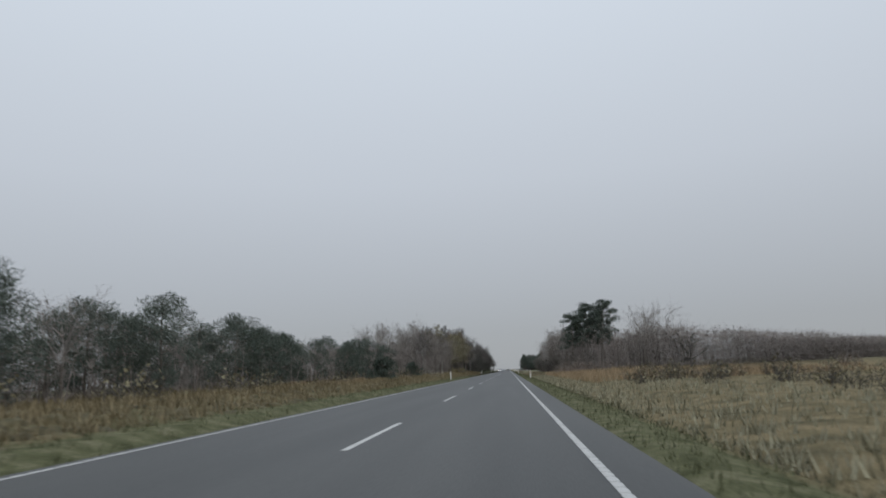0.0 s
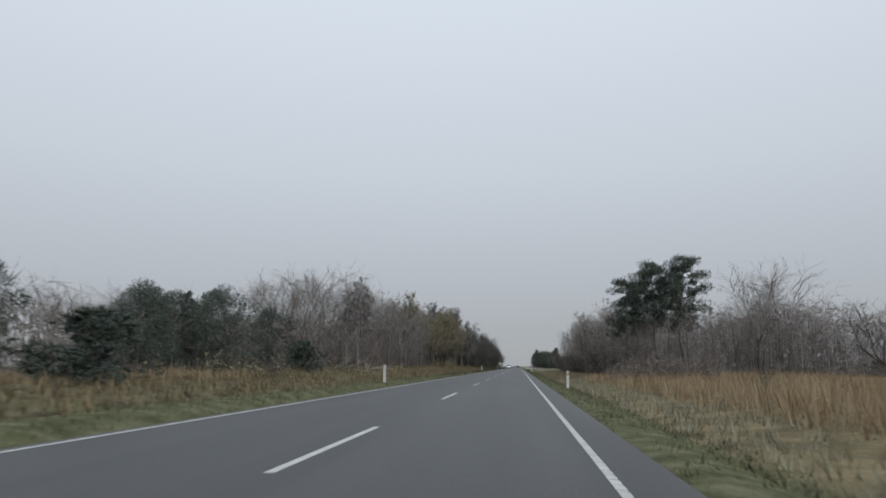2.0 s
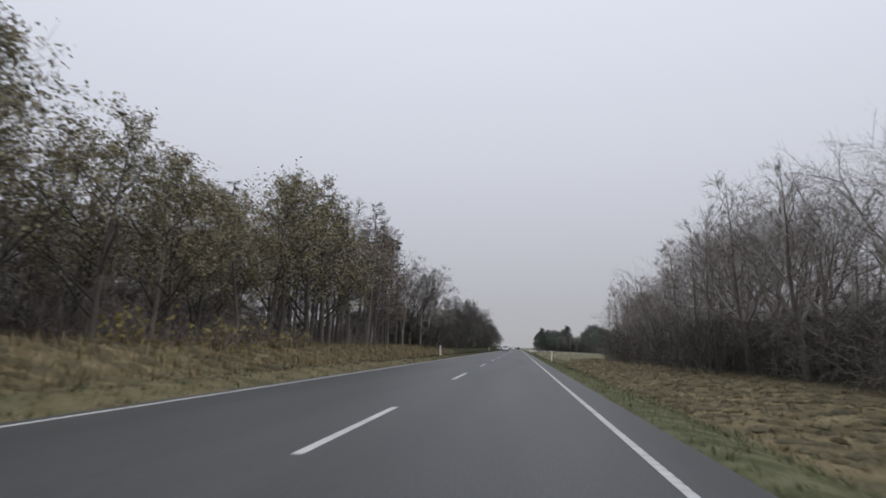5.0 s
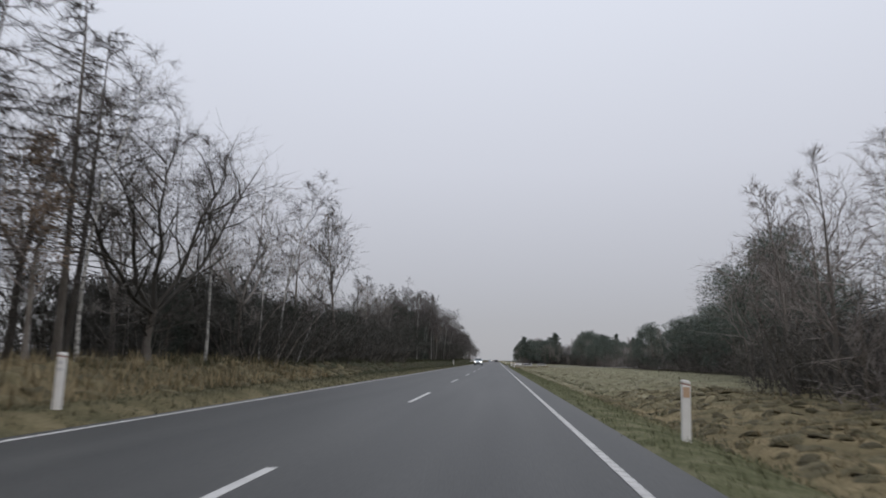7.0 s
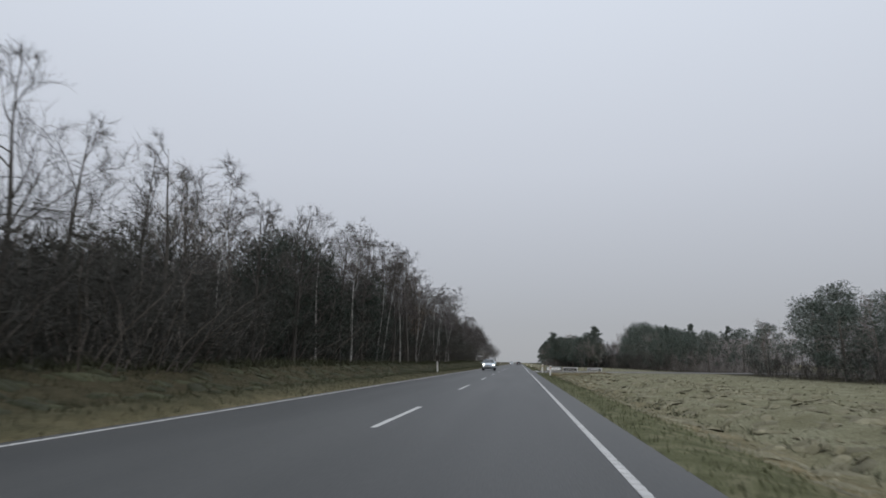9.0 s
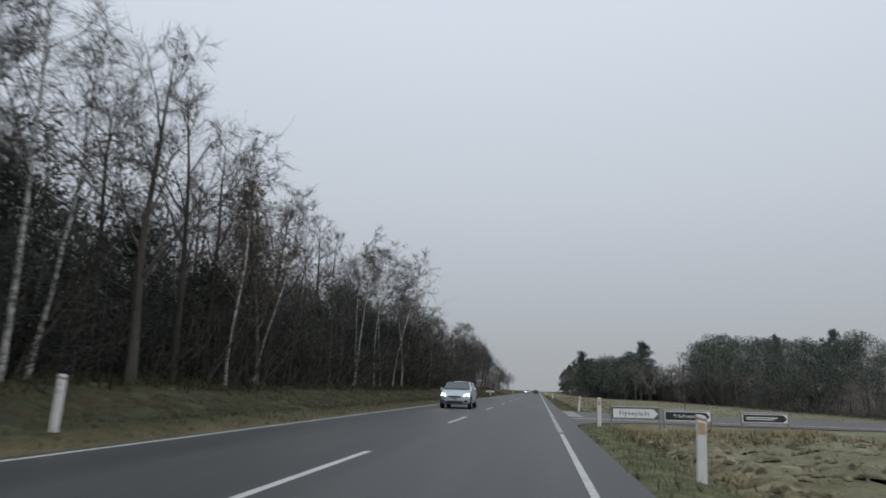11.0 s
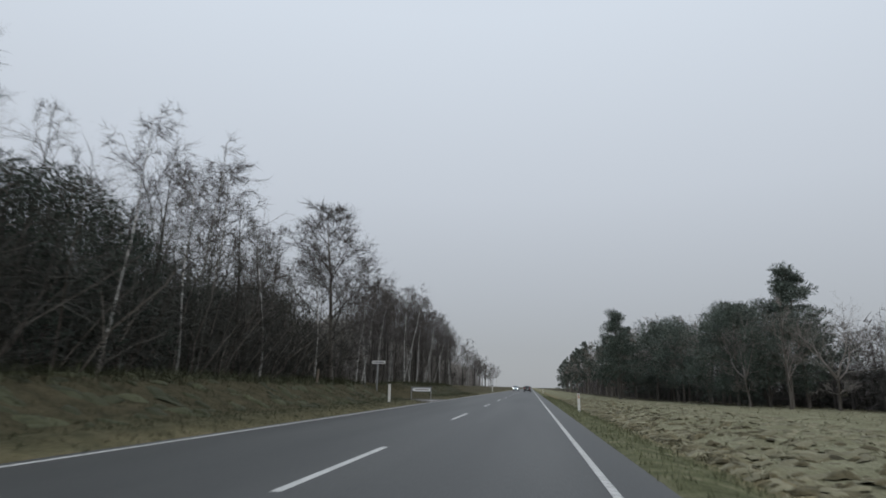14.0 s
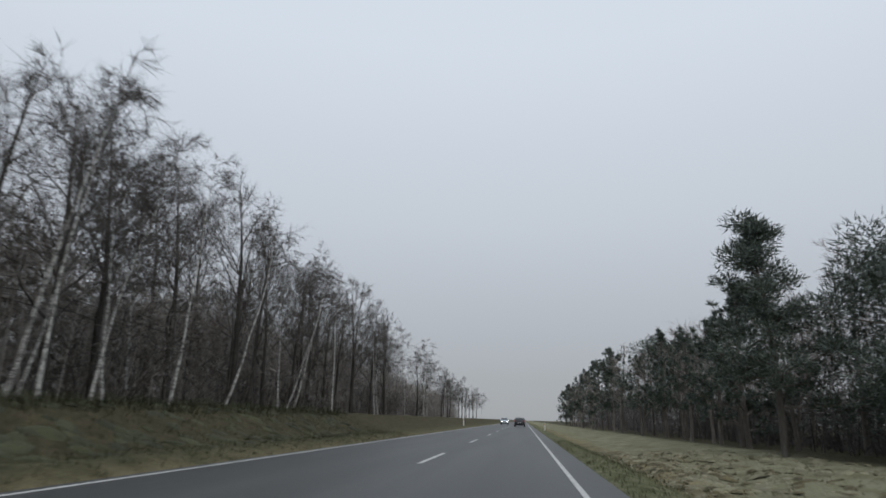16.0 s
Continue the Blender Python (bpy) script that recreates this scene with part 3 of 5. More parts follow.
def bare_tree(seed, h, bark, twig, fork=0.0, mains=4, spread=2.6, first=0.3, n_limb=12, sub=6, fine=5, twigs=3, droop=0.0, trunk_r=0.13, leaves=None, leaf_n=0.0, angle=(0.6, 1.05), crook=0.06, lean=0.05, cone=0.55):
    """fork above 0: the trunk parts there into main limbs; else it runs through to the top."""
    r = random.Random(seed)
    trunk, crown, leafs = Build(), Build(), Build()
    th = h * fork if fork else h * 0.98
    n = 5 if fork else 8
    tp = path(r, Vector((0, 0, -0.25)), Vector((r.gauss(0, lean), r.gauss(0, lean), 1)), th + 0.25, n, crook, 0.06)
    trunk.tube(tp, [trunk_r * (1.3 if i == 0 else 1) * (1 - (0.35 if fork else 0.95) * i / n) for i in range(n + 1)], 8)
    lf = leafs if leaves else None
    if fork:
        for i in range(mains):
            p, d = along(tp, 1 - 0.14 * i / mains)
            d = sprout(r, d, r.uniform(0.05, 0.3) if i == 0 else r.uniform(*angle))
            limb(crown, lf, r, p, d, (h - th) * r.uniform(0.85, 1.1) * (1 if i == 0 else 0.95), trunk_r * 0.62, sub + 3, fine, twigs, droop, crook, 0.14, leaf_n)
        for i in range(4):
            p, d = along(tp, r.uniform(0.45, 0.9))
            limb(crown, lf, r, p, sprout(r, d, r.uniform(0.8, 1.3)), spread * r.uniform(0.5, 0.9), trunk_r * 0.3, sub - 1, fine, twigs, droop, crook, 0.08, leaf_n)
    else:
        for i in range(n_limb):
            t = first + (1 - first) * (i + r.random()) / n_limb * 0.97
            u = (t - first) / (1 - first)
            p, d = along(tp, t)
            ll = spread * (0.7 + 0.5 * math.sin(math.pi * min(1, u + 0.25))) * (1.05 - cone * u) * r.uniform(0.7, 1.15)
            limb(crown, lf, r, p, sprout(r, d, r.uniform(*angle)), ll, max(0.016, trunk_r * 0.45 * (1 - 0.7 * t)), max(2, round(sub * (1 - 0.35 * u))), max(2, round(fine * (1 - 0.2 * u))), twigs, droop, crook, 0.10 - 0.4 * droop, leaf_n)
    return [("trunk", trunk, bark), ("crown", crown, twig)] + ([("foliage", leafs, leaves)] if leaves else [])


def larch(seed, h):
    r = random.Random(seed)
    trunk, crown = Build(), Build()
    tp = path(r, Vector((0, 0, -0.25)), Vector((r.gauss(0, 0.05), r.gauss(0, 0.05), 1)), h + 0.25, 9, 0.025, 0.03)
    trunk.tube(tp, [0.15 * (1.2 if i == 0 else 1) * (1 - 0.94 * i / 9) for i in range(10)], 8)
    for i in range(70):
        t = 0.2 + 0.79 * (i + r.random()) / 70
        p, d = along(tp, t)
        ll = (0.5 + 3.2 * (1 - t) ** 0.7) * r.uniform(0.6, 1.1)
        a = r.uniform(0, 2 * math.pi)
        lp = path(r, p, Vector((math.cos(a), math.sin(a), 0.05 * r.random())), ll, 3, 0.09, 0.02)
        crown.tube(lp, [0.024, 0.018, 0.011, 0.004], 3)
        for k in range(int(9 + 16 * min(1, 1.6 * t))):
            q, e = along(lp, 0.15 + 0.85 * r.random())
            w = (sprout(r, e, r.uniform(0.5, 1.2)) - UP * 0.25).normalized()
            crown.spike(q, q + w * r.uniform(0.3, 0.75), 0.014)
    return [("trunk", trunk, M_BARK), ("crown", crown, M_TWIG_PURPLE)]


def pine(seed, h, spread, first=0.35, n_limb=26, bushy=1.0, tuft=20, wide=0.05, reach=(0.3, 0.5)):
    r = random.Random(seed)
    trunk, crown, needles = Build(), Build(), Build()
    tp = path(r, Vector((0, 0, -0.25)), Vector((r.gauss(0, 0.05), r.gauss(0, 0.05), 1)), h * 0.97, 7, 0.05, 0.05)
    trunk.tube(tp, [0.017 * h * (1 - 0.9 * i / 7) for i in range(8)], 8)
    for i in range(n_limb):
        t = first + (1 - first) * (i + r.random()) / n_limb * 0.99
        p, d = along(tp, t)
        u = (t - first) / (1 - first)
        ll = spread * (0.45 + 0.75 * math.sin(math.pi * min(1, u * 0.75 + 0.2))) * r.uniform(0.65, 1.15) * (1.1 - 0.55 * u)
        a = r.uniform(0, 2 * math.pi)
        lp = path(r, p, Vector((math.cos(a), math.sin(a), 0.15 + 0.6 * u)), ll, 3, 0.14, 0.05)
        crown.tube(lp, [0.045, 0.035, 0.022, 0.008], 4)
        for j in range(int(8 * bushy)):
            q, e = along(lp, 0.25 + 0.75 * r.random())
            c = q + rand_dir(r) * 0.3 * (0.5 + ll * 0.35) + UP * 0.08
            size = r.uniform(*reach)
            for k in range(tuft):
                w = (rand_dir(r) + UP * 0.4).normalized()
                needles.blade(c + w * size * 0.1 * r.random(), c + w * size * r.uniform(0.7, 1.15), sprout(r, w, 1.57) * wide)
    return [("trunk", trunk, M_BARK), ("branchwork", crown, M_BARK), ("crown", needles, M_NEEDLE)]


def round_pine(seed, h, spread, first, lobes=17, per=400, wide=0.028, mat=None):
    """A closed, rounded crown of overlapping needle clumps, each on a limb of its own."""
    r = random.Random(seed)
    trunk, crown, needles = Build(), Build(), Build()
    tp = path(r, Vector((0, 0, -0.25)), Vector((r.gauss(0, 0.06), r.gauss(0, 0.06), 1)), h * 0.93, 7, 0.06, 0.05)
    trunk.tube(tp, [0.016 * h * (1 - 0.85 * i / 7) for i in range(8)], 8)
    for i in range(lobes):
        u = (i + r.random()) / lobes
        p, d = along(tp, min(0.97, first * 0.85 + (1 - first * 0.85) * u * 0.95))
        a = 2.4 * i + r.uniform(-0.5, 0.5)
        out = spread * math.sin(math.pi * (0.22 + 0.74 * u)) ** 0.8 * r.uniform(0.45, 0.85)
        c = p + Vector((math.cos(a) * out, math.sin(a) * out, 0.35 * out * (0.3 + u)))
        size = h * r.uniform(0.10, 0.155)
        c.z = min(c.z, h - size * 0.8)
        crown.tube([p, p.lerp(c, 0.55) - UP * 0.08, c], [0.006 * h, 0.004 * h, 0.012], 4)
        for k in range(per):
            o = rand_dir(r)
            o.z *= 0.72
            q = c + o * size * r.random() ** 0.4 * 1.05
            w = (o * 0.8 + rand_dir(r) * 0.8 + UP * 0.35).normalized()
            needles.blade(q, q + w * r.uniform(0.22, 0.42), sprout(r, w, 1.57) * wide * r.uniform(0.7, 1.2))
    return [("trunk", trunk, M_BARK), ("branchwork", crown, M_BARK), ("crown", needles, mat or M_NEEDLE)]


def clumped_pine(seed, h, spread, first, lobes=24, pointed=False):
    """Small needle clumps set apart on level limbs, so that sky shows between them."""
    r = random.Random(seed)
    trunk, crown, needles = Build(), Build(), Build()
    tp = path(r, Vector((0, 0, -0.25)), Vector((r.gauss(0, 0.05), r.gauss(0, 0.05), 1)), h * 0.96, 8, 0.05, 0.05)
    trunk.tube(tp, [0.015 * h * (1 - 0.88 * i / 8) for i in range(9)], 8)
    for i in range(lobes):
        u = (i + r.random()) / lobes
        p, d = along(tp, min(0.98, first + (1 - first) * u * 0.97))
        a = 2.4 * i + r.uniform(-0.6, 0.6)
        out = spread * ((1 - u) ** 0.75 + 0.08 if pointed else math.sin(math.pi * (0.3 + 0.62 * u)) ** 0.7) * r.uniform(0.45, 1.0)
        tip = p + Vector((math.cos(a) * out, math.sin(a) * out, out * r.uniform(0.0, 0.35)))
        mid = p.lerp(tip, 0.55) - UP * 0.05 * out
        crown.tube([p, mid, tip], [0.005 * h, 0.0035 * h, 0.012], 4)
        for c, size in ((tip, h * r.uniform(0.055, 0.09)), (mid + rand_dir(r) * 0.2, h * r.uniform(0.035, 0.065))):
            for k in range(190):
                o = rand_dir(r)
                o.z *= 0.55
                q = c + o * size * r.random() ** 0.45
                w = (o * 0.8 + rand_dir(r) * 0.7 + UP * 0.45).normalized()
                needles.blade(q, q + w * r.uniform(0.18, 0.36), sprout(r, w, 1.57) * 0.03 * r.uniform(0.7, 1.2))
    return [("trunk", trunk, M_BARK), ("branchwork", crown, M_BARK), ("crown", needles, M_NEEDLE)]


def thicket(seed, h, width, twig, n=15, per=20, leaves=None, leaf_n=0.0, r0=0.014):
    r = random.Random(seed)
    stems, crown, leafs = Build(), Build(), Build()
    for i in range(n):
        a = r.uniform(0, 2 * math.pi)
        p = Vector((math.cos(a), math.sin(a), 0)) * width * 0.35 * math.sqrt(r.random()) - UP * 0.2
        d = Vector((math.cos(a) * r.uniform(0.1, 0.8), math.sin(a) * r.uniform(0.1, 0.8), 1))
        sp = path(r, p, d, h * r.uniform(0.5, 1.05), 3, 0.32, 0.04)
        stems.tube(sp, [0.03, 0.024, 0.016, 0.005], 3)
        for k in range(per):
            q, e = along(sp, 0.08 + 0.92 * r.random())
            w = sprout(r, e, r.uniform(0.5, 1.4))
            tl = r.uniform(0.4, 1.0) * (0.45 + 0.2 * h)
            crown.spike(q, q + w * tl, r0 * r.uniform(0.6, 1.2))
            for m in range(3):
                c = q + w * tl * r.uniform(0.25, 0.95)
                v = sprout(r, w, r.uniform(0.4, 1.1))
                crown.blade(c, c + v * tl * r.uniform(0.4, 0.7), sprout(r, v, 1.57) * r0 * 0.6)
            if leaves and r.random() < leaf_n:
                leafs.leaf(q + w * tl * r.random(), rand_dir(r) * 0.2, rand_dir(r) * 0.08)
    return [("stemwork", stems, M_BARK), ("crown", crown, twig)] + ([("foliage", leafs, leaves)] if leaves else [])


STORE = {}


def kind(name, size, label, variants):
    """A kind of tree: its built height, its label and the makers of its variants."""
    STORE[name] = {"size": size, "label": label, "made": [None] * len(variants), "top": [1.0] * len(variants), "make": variants}


def plant(name, x, y, height, rng=random, group="", label="", variant=None, wide=1.0, tilt=0.0, lean=0.0):
    k = STORE[name]
    i = rng.randrange(len(k["make"])) if variant is None else variant
    if k["made"][i] is None:
        ob = k["made"][i] = tree_object(name, k["label"], k["make"][i]())
        k["top"][i] = max(v.co.z for c in ob.children for v in c.data.vertices)
    else:
        ob = copy_thing(k["made"][i], Matrix.Identity(4))
    s = height / k["size"] * wide
    sz = height / (k["size"] if "bush" in name else k["top"][i])
    ob.matrix_basis = pose(x, y, gz(x, y)) @ Matrix.Rotation(radians(lean), 4, "X") @ Matrix.Rotation(radians(tilt), 4, "Y") @ Matrix.Rotation(rng.uniform(0, 2 * math.pi), 4, "Z") @ Matrix.Diagonal((s, s, sz, 1))
    return tagged(ob, label or k["label"], "", group)


kind("bare_tree", 10, "bare grey-barked deciduous tree in winter", [lambda s=s: bare_tree(s, 10, M_BARK, M_TWIG, fork=0.36, mains=4, twigs=8, angle=(0.35, 0.75), crook=0.09) for s in (11, 12, 13)])
kind("slender_tree", 10, "slender bare tree with russet twigs", [lambda s=s: bare_tree(s, 10, M_BARK, M_TWIG_RED, n_limb=12, sub=5, fine=4, twigs=9, first=0.2, spread=3.0, angle=(0.45, 0.85)) for s in (21, 22, 23)])
kind("alder_tree", 10, "dark bare alder in a dense winter wood", [lambda s=s: bare_tree(s, 10, M_BARK_DARK, M_TWIG_ALDER, n_limb=11, sub=5, fine=5, twigs=7, first=0.2, spread=3.1, angle=(0.5, 0.9)) for s in (25, 26, 27)])
kind("oak_tree", 10, "gnarled bare oak with crooked limbs", [lambda s=s: bare_tree(s, 10, M_BARK, M_TWIG_DARK, fork=0.25, mains=6, sub=8, fine=6, twigs=5, angle=(0.45, 1.1), crook=0.16, trunk_r=0.17) for s in (31, 32)])
kind("birch_tree", 10, "white-barked birch with fine bare drooping twigs", [lambda s=s: bare_tree(s, 10, M_BIRCH, M_TWIG_PURPLE, n_limb=13, sub=5, fine=5, twigs=8, first=0.36, spread=2.8, droop=0.10, trunk_r=0.066, angle=(0.4, 0.8), lean=0.13, crook=0.085) for s in (41, 42, 43, 44)])
kind("leafy_tree", 10, "deciduous tree keeping dry olive-brown leaves", [lambda s=s: bare_tree(s, 10, M_BARK, M_TWIG_DARK, first=0.12, spread=4.6, leaves=M_LEAF_OLIVE, leaf_n=0.95, trunk_r=0.17) for s in (51, 52)])
kind("lone_tree", 10, "tall bare tree with a few dry leaves", [lambda: bare_tree(47, 10, M_BARK, M_TWIG_DARK, n_limb=18, sub=7, fine=5, twigs=4, first=0.3, spread=3.6, angle=(0.6, 1.0), crook=0.08, trunk_r=0.12, cone=0.72, leaves=M_LEAF, leaf_n=0.03)])
kind("spreading_birch", 10, "old bare birch with wide drooping limbs", [lambda: bare_tree(49, 10, M_BARK, M_TWIG_PURPLE, n_limb=20, spread=3.3, sub=8, fine=6, twigs=10, first=0.26, droop=0.05, angle=(0.5, 1.0), crook=0.08, trunk_r=0.12)])
kind("russet_tree", 10, "tree with clinging rust-red dead leaves", [lambda s=s: bare_tree(s, 10, M_BARK, M_TWIG_RED, first=0.25, spread=2.8, leaves=M_LEAF, leaf_n=0.7) for s in (61,)])
kind("larch_tree", 14, "tall bare larch with level branches", [lambda s=s: larch(s, 14) for s in (71, 72, 73)])
kind("pine_tree", 10, "dark green pine with clumped crown", [lambda s=s: pine(s, 10, 3.0, first=0.3) for s in (81, 82)] + [lambda: pine(83, 10, 3.2, first=0.12, n_limb=30)])
kind("round_pine", 8, "grey-green pine with a closed rounded crown", [lambda s=s, f=f: round_pine(s, 8, 3.4, f) for s, f in ((86, 0.12), (87, 0.3), (88, 0.2))])
kind("crowned_pine", 10, "tall pine with a bare stem and rounded crown", [lambda s=s: round_pine(s, 10, 2.7, 0.5, lobes=13, per=420, wide=0.026) for s in (94, 95, 96)])
kind("clumped_pine", 10, "dark pine with ragged separate needle clumps", [lambda s=s: clumped_pine(s, 10, 2.3, 0.42) for s in (97, 98)])
kind("pointed_pine", 10, "dark pine with a ragged pointed crown", [lambda: clumped_pine(99, 10, 3.0, 0.2, 34, True)])
kind("dark_pine", 10, "dense pine, needles coloured dark for the wood's shade", [lambda s=s: round_pine(s, 10, 3.0, 0.08, lobes=20, per=330, wide=0.034, mat=M_NEEDLE_DARK) for s in (89, 90)])
kind("yellow_bramble_bush", 1.4, "low bramble with yellowing leaves", [lambda s=s: thicket(s, 1.4, 2.4, M_TWIG_RED, n=14, per=12, leaves=M_LEAF_YELLOW, leaf_n=0.9, r0=0.01) for s in (141,)])
kind("pine_bush", 3, "low bushy young pine on the heath", [lambda s=s: pine(s, 3.0, 1.6, first=0.04, n_limb=28, bushy=1.8, tuft=26, wide=0.022, reach=(0.2, 0.36)) for s in (91, 92)])
kind("thicket_bush", 4, "dense bare dark brushwood under the trees", [lambda s=s: thicket(s, 4.0, 4.0, M_TWIG_DARK) for s in (101, 102, 103)])
kind("dark_thicket_bush", 4, "dense bare brushwood beside the road, coloured dark for shade", [lambda s=s: thicket(s, 4.0, 4.0, M_TWIG_SHADE, n=18, per=24) for s in (104, 105, 106)])
kind("hedge_bush", 4, "bare russet brushwood at the wood's edge", [lambda s=s: thicket(s, 4.0, 4.0, M_TWIG_RED) for s in (111, 112)])
kind("heath_bush", 1.4, "low brown heath shrub", [lambda s=s: thicket(s, 1.4, 2.6, M_TWIG_DARK, n=15, per=9, leaves=M_LEAF_OLIVE, leaf_n=0.6, r0=0.012) for s in (121, 122)])
kind("bramble_bush", 1.8, "bramble bush with dull orange-brown leaves", [lambda s=s: thicket(s, 1.8, 2.8, M_TWIG_RED, n=18, per=14, leaves=M_LEAF, leaf_n=0.8, r0=0.012) for s in (131,)])

R = random.Random(5)


# how high the woods stand along the road: distance along it, height
WEST_TOPS = [(88, 5), (94, 8), (105, 10.2), (122, 10.1), (138, 10.6), (149, 8.2), (156, 10.6), (170, 11.8), (188, 13), (197, 12), (204, 9.8), (213, 9.9), (219, 9), (232, 9.4),
             (245, 11.2), (262, 11), (275, 11.4), (282, 13), (290, 15.4), (296, 14.4), (301, 12.6), (307, 11.4), (312, 10.8), (317, 12.4), (322, 15), (329, 14.4), (334, 11.8), (337, 10.8), (349, 9.9), (356, 10.6),
             (363, 9.2), (373, 10.2), (381, 9.2), (388, 10.2), (399, 9), (404, 10.4), (416, 12.5), (428, 13.4), (434, 12.2), (442, 13.2), (450, 11.8), (463, 13), (480, 11), (500, 9.5), (600, 9)]
EAST_TOPS = [(110, 9.4), (124, 10.4), (148, 10.4), (160, 11.2), (168, 12), (176, 11.4), (186, 10.2), (198, 9.4), (214, 9.6), (230, 8.5), (398, 8.2), (415, 8.6), (428, 9.8), (440, 10.4), (452, 9.6), (470, 11.2), (500, 12)]
FIELD_TOPS = [(238, 9.8), (256, 9.2), (273, 7.9), (298, 6.4), (315, 6.2), (340, 7.2), (356, 8.4), (368, 9.4), (378, 10.6), (400, 11)]


def tall(x, y):
    tops = WEST_TOPS if x < 0 else EAST_TOPS if x < 22 and not 236 < y < 392 else FIELD_TOPS
    front = 13.5 if x < 0 else 12.5 if tops is EAST_TOPS else 25.0
    return float(np.interp(y, [a for a, _ in tops], [b for _, b in tops])) * (1 + 0.02 * max(0.0, abs(x) - front))


def row(y0, y1, step, x, jitter, mix, h, group, dx=0.0):
    """Trees in a loose row; mix: names with weights; h: wanted heights in metres, or below 1.1 as shares of the wood's height; dx: drift of x along the row."""
    names, weights = [a for a, _ in mix], [w for _, w in mix]
    r = random.Random(int(1000 * y0 + 10 * y1 + 37 * x))
    y = y0
    while y < y1:
        name = r.choices(names, weights)[0]
        px = x + dx * (y - y0) / max(1e-6, y1 - y0) + r.uniform(-jitter, jitter)
        py = y + r.uniform(-0.35, 0.35) * step
        if side_cut(px, py) < 0.4:
            plant(name, px, py, r.uniform(*h) * (tall(px, py) if h[1] < 1.1 else 1.0), r, group, tilt=r.uniform(0, 6) if name == "birch_tree" and -15 < px < 0 else 0.0)
        y += step


def deep_wood(name, label, mat, seed, count, pick, top, size, mass=0):
    """The wood behind the front trees: stems and branches too many to count, thinner towards the top."""
    r = random.Random(seed)
    b = Build()
    for _ in range(count):
        x, y = pick(r)
        hmax = top(x, y)
        z = hmax * r.random() ** 1.25
        if side_cut(x, y) > 0.4:
            continue
        p = Vector((x, y, gz(x, y) + z - 0.2))
        if r.random() < 0.07:
            p.z = gz(x, y) - 0.2
            b.spike(p, p + Vector((r.gauss(0, 0.4), r.gauss(0, 0.4), hmax * r.uniform(0.6, 1.0))), size * 1.3)
        else:
            d = (rand_dir(r) + UP * 0.25).normalized()
            b.spike(p, p + d * r.uniform(0.6, 1.7), size * r.uniform(0.3, 0.7))
    for _ in range(mass):
        x, y = pick(r)
        x2, y2 = pick(r)
        if abs(x2) > abs(x):
            x, y = x2, y2
        if side_cut(x, y) > 0.4:
            continue
        p = Vector((x, y, gz(x, y) + 0.9 * top(x, y) * r.random() ** 1.1 - 0.2))
        main = (rand_dir(r) + UP * 0.5).normalized()
        side = main.orthogonal().normalized()
        for k in range(4):
            w = (main + rand_dir(r) * 0.7).normalized()
            b.blade(p, p + w * r.uniform(0.5, 1.2), side * r.uniform(0.014, 0.038))
    return tagged(new(name, b.mesh(name, mat)), label, "wood", kind="stuff")


WEST, EAST = "trees along the near wood", "trees beyond the field"
# the heath on the left
row(-6, 60, 3.3, -22.5, 1.8, [("round_pine", 7), ("bare_tree", 1)], (5.4, 6.8), "heath trees")
row(60, 94, 4.2, -23.0, 2.2, [("round_pine", 3), ("pine_tree", 1), ("bare_tree", 2)], (4.4, 5.8), "heath trees")
row(-6, 92, 5.0, -27.5, 1.8, [("round_pine", 3), ("bare_tree", 2)], (5.6, 7.0), "heath trees")
row(-6, 92, 8.0, -32, 3, [("bare_tree", 2), ("slender_tree", 1)], (6, 7.6), "heath trees")
row(0, 92, 4.0, -17.5, 2.5, [("heath_bush", 1)], (0.9, 1.7), "heath shrubs")
deep_wood("heath_scrub", "grey-brown scrub at the back of the heath", M_TWIG_RED, 201, 8500, strip(-21, -34, -12, 100), lambda x, y: 4.8 + 1.2 * noise.noise((x * 0.1, y * 0.12, 3)), 0.04, 7000)
plant("pine_bush", -13.6, 67.5, 2.5, R, label="dense dark green young pine on the moor", wide=1.45)
plant("pine_bush", -13.2, 87.0, 1.9, R, wide=1.3)
plant("pine_bush", -13.9, 63.2, 1.2, R)
for bx, by, bh in ((-12.6, 79.0, 1.0), (-13.8, 81.5, 1.2), (-12.4, 92.0, 1.0), (-14.6, 84.0, 1.3), (-13.4, 96.0, 1.3), (-15.4, 90.5, 1.4)):
    plant("heath_bush", bx, by, bh, R, "heath shrubs", label="rounded olive heath shrub in straw grass", wide=1.2)
for px, py, ph in ((-20.0, 90.0, 6.2), (-22.5, 86.5, 5.6), (-18.6, 95.0, 5.2), (-23.5, 93.5, 6.4), (-26.0, 90.0, 6.8)):
    plant("round_pine", px, py, ph, R, "heath trees", variant=0)
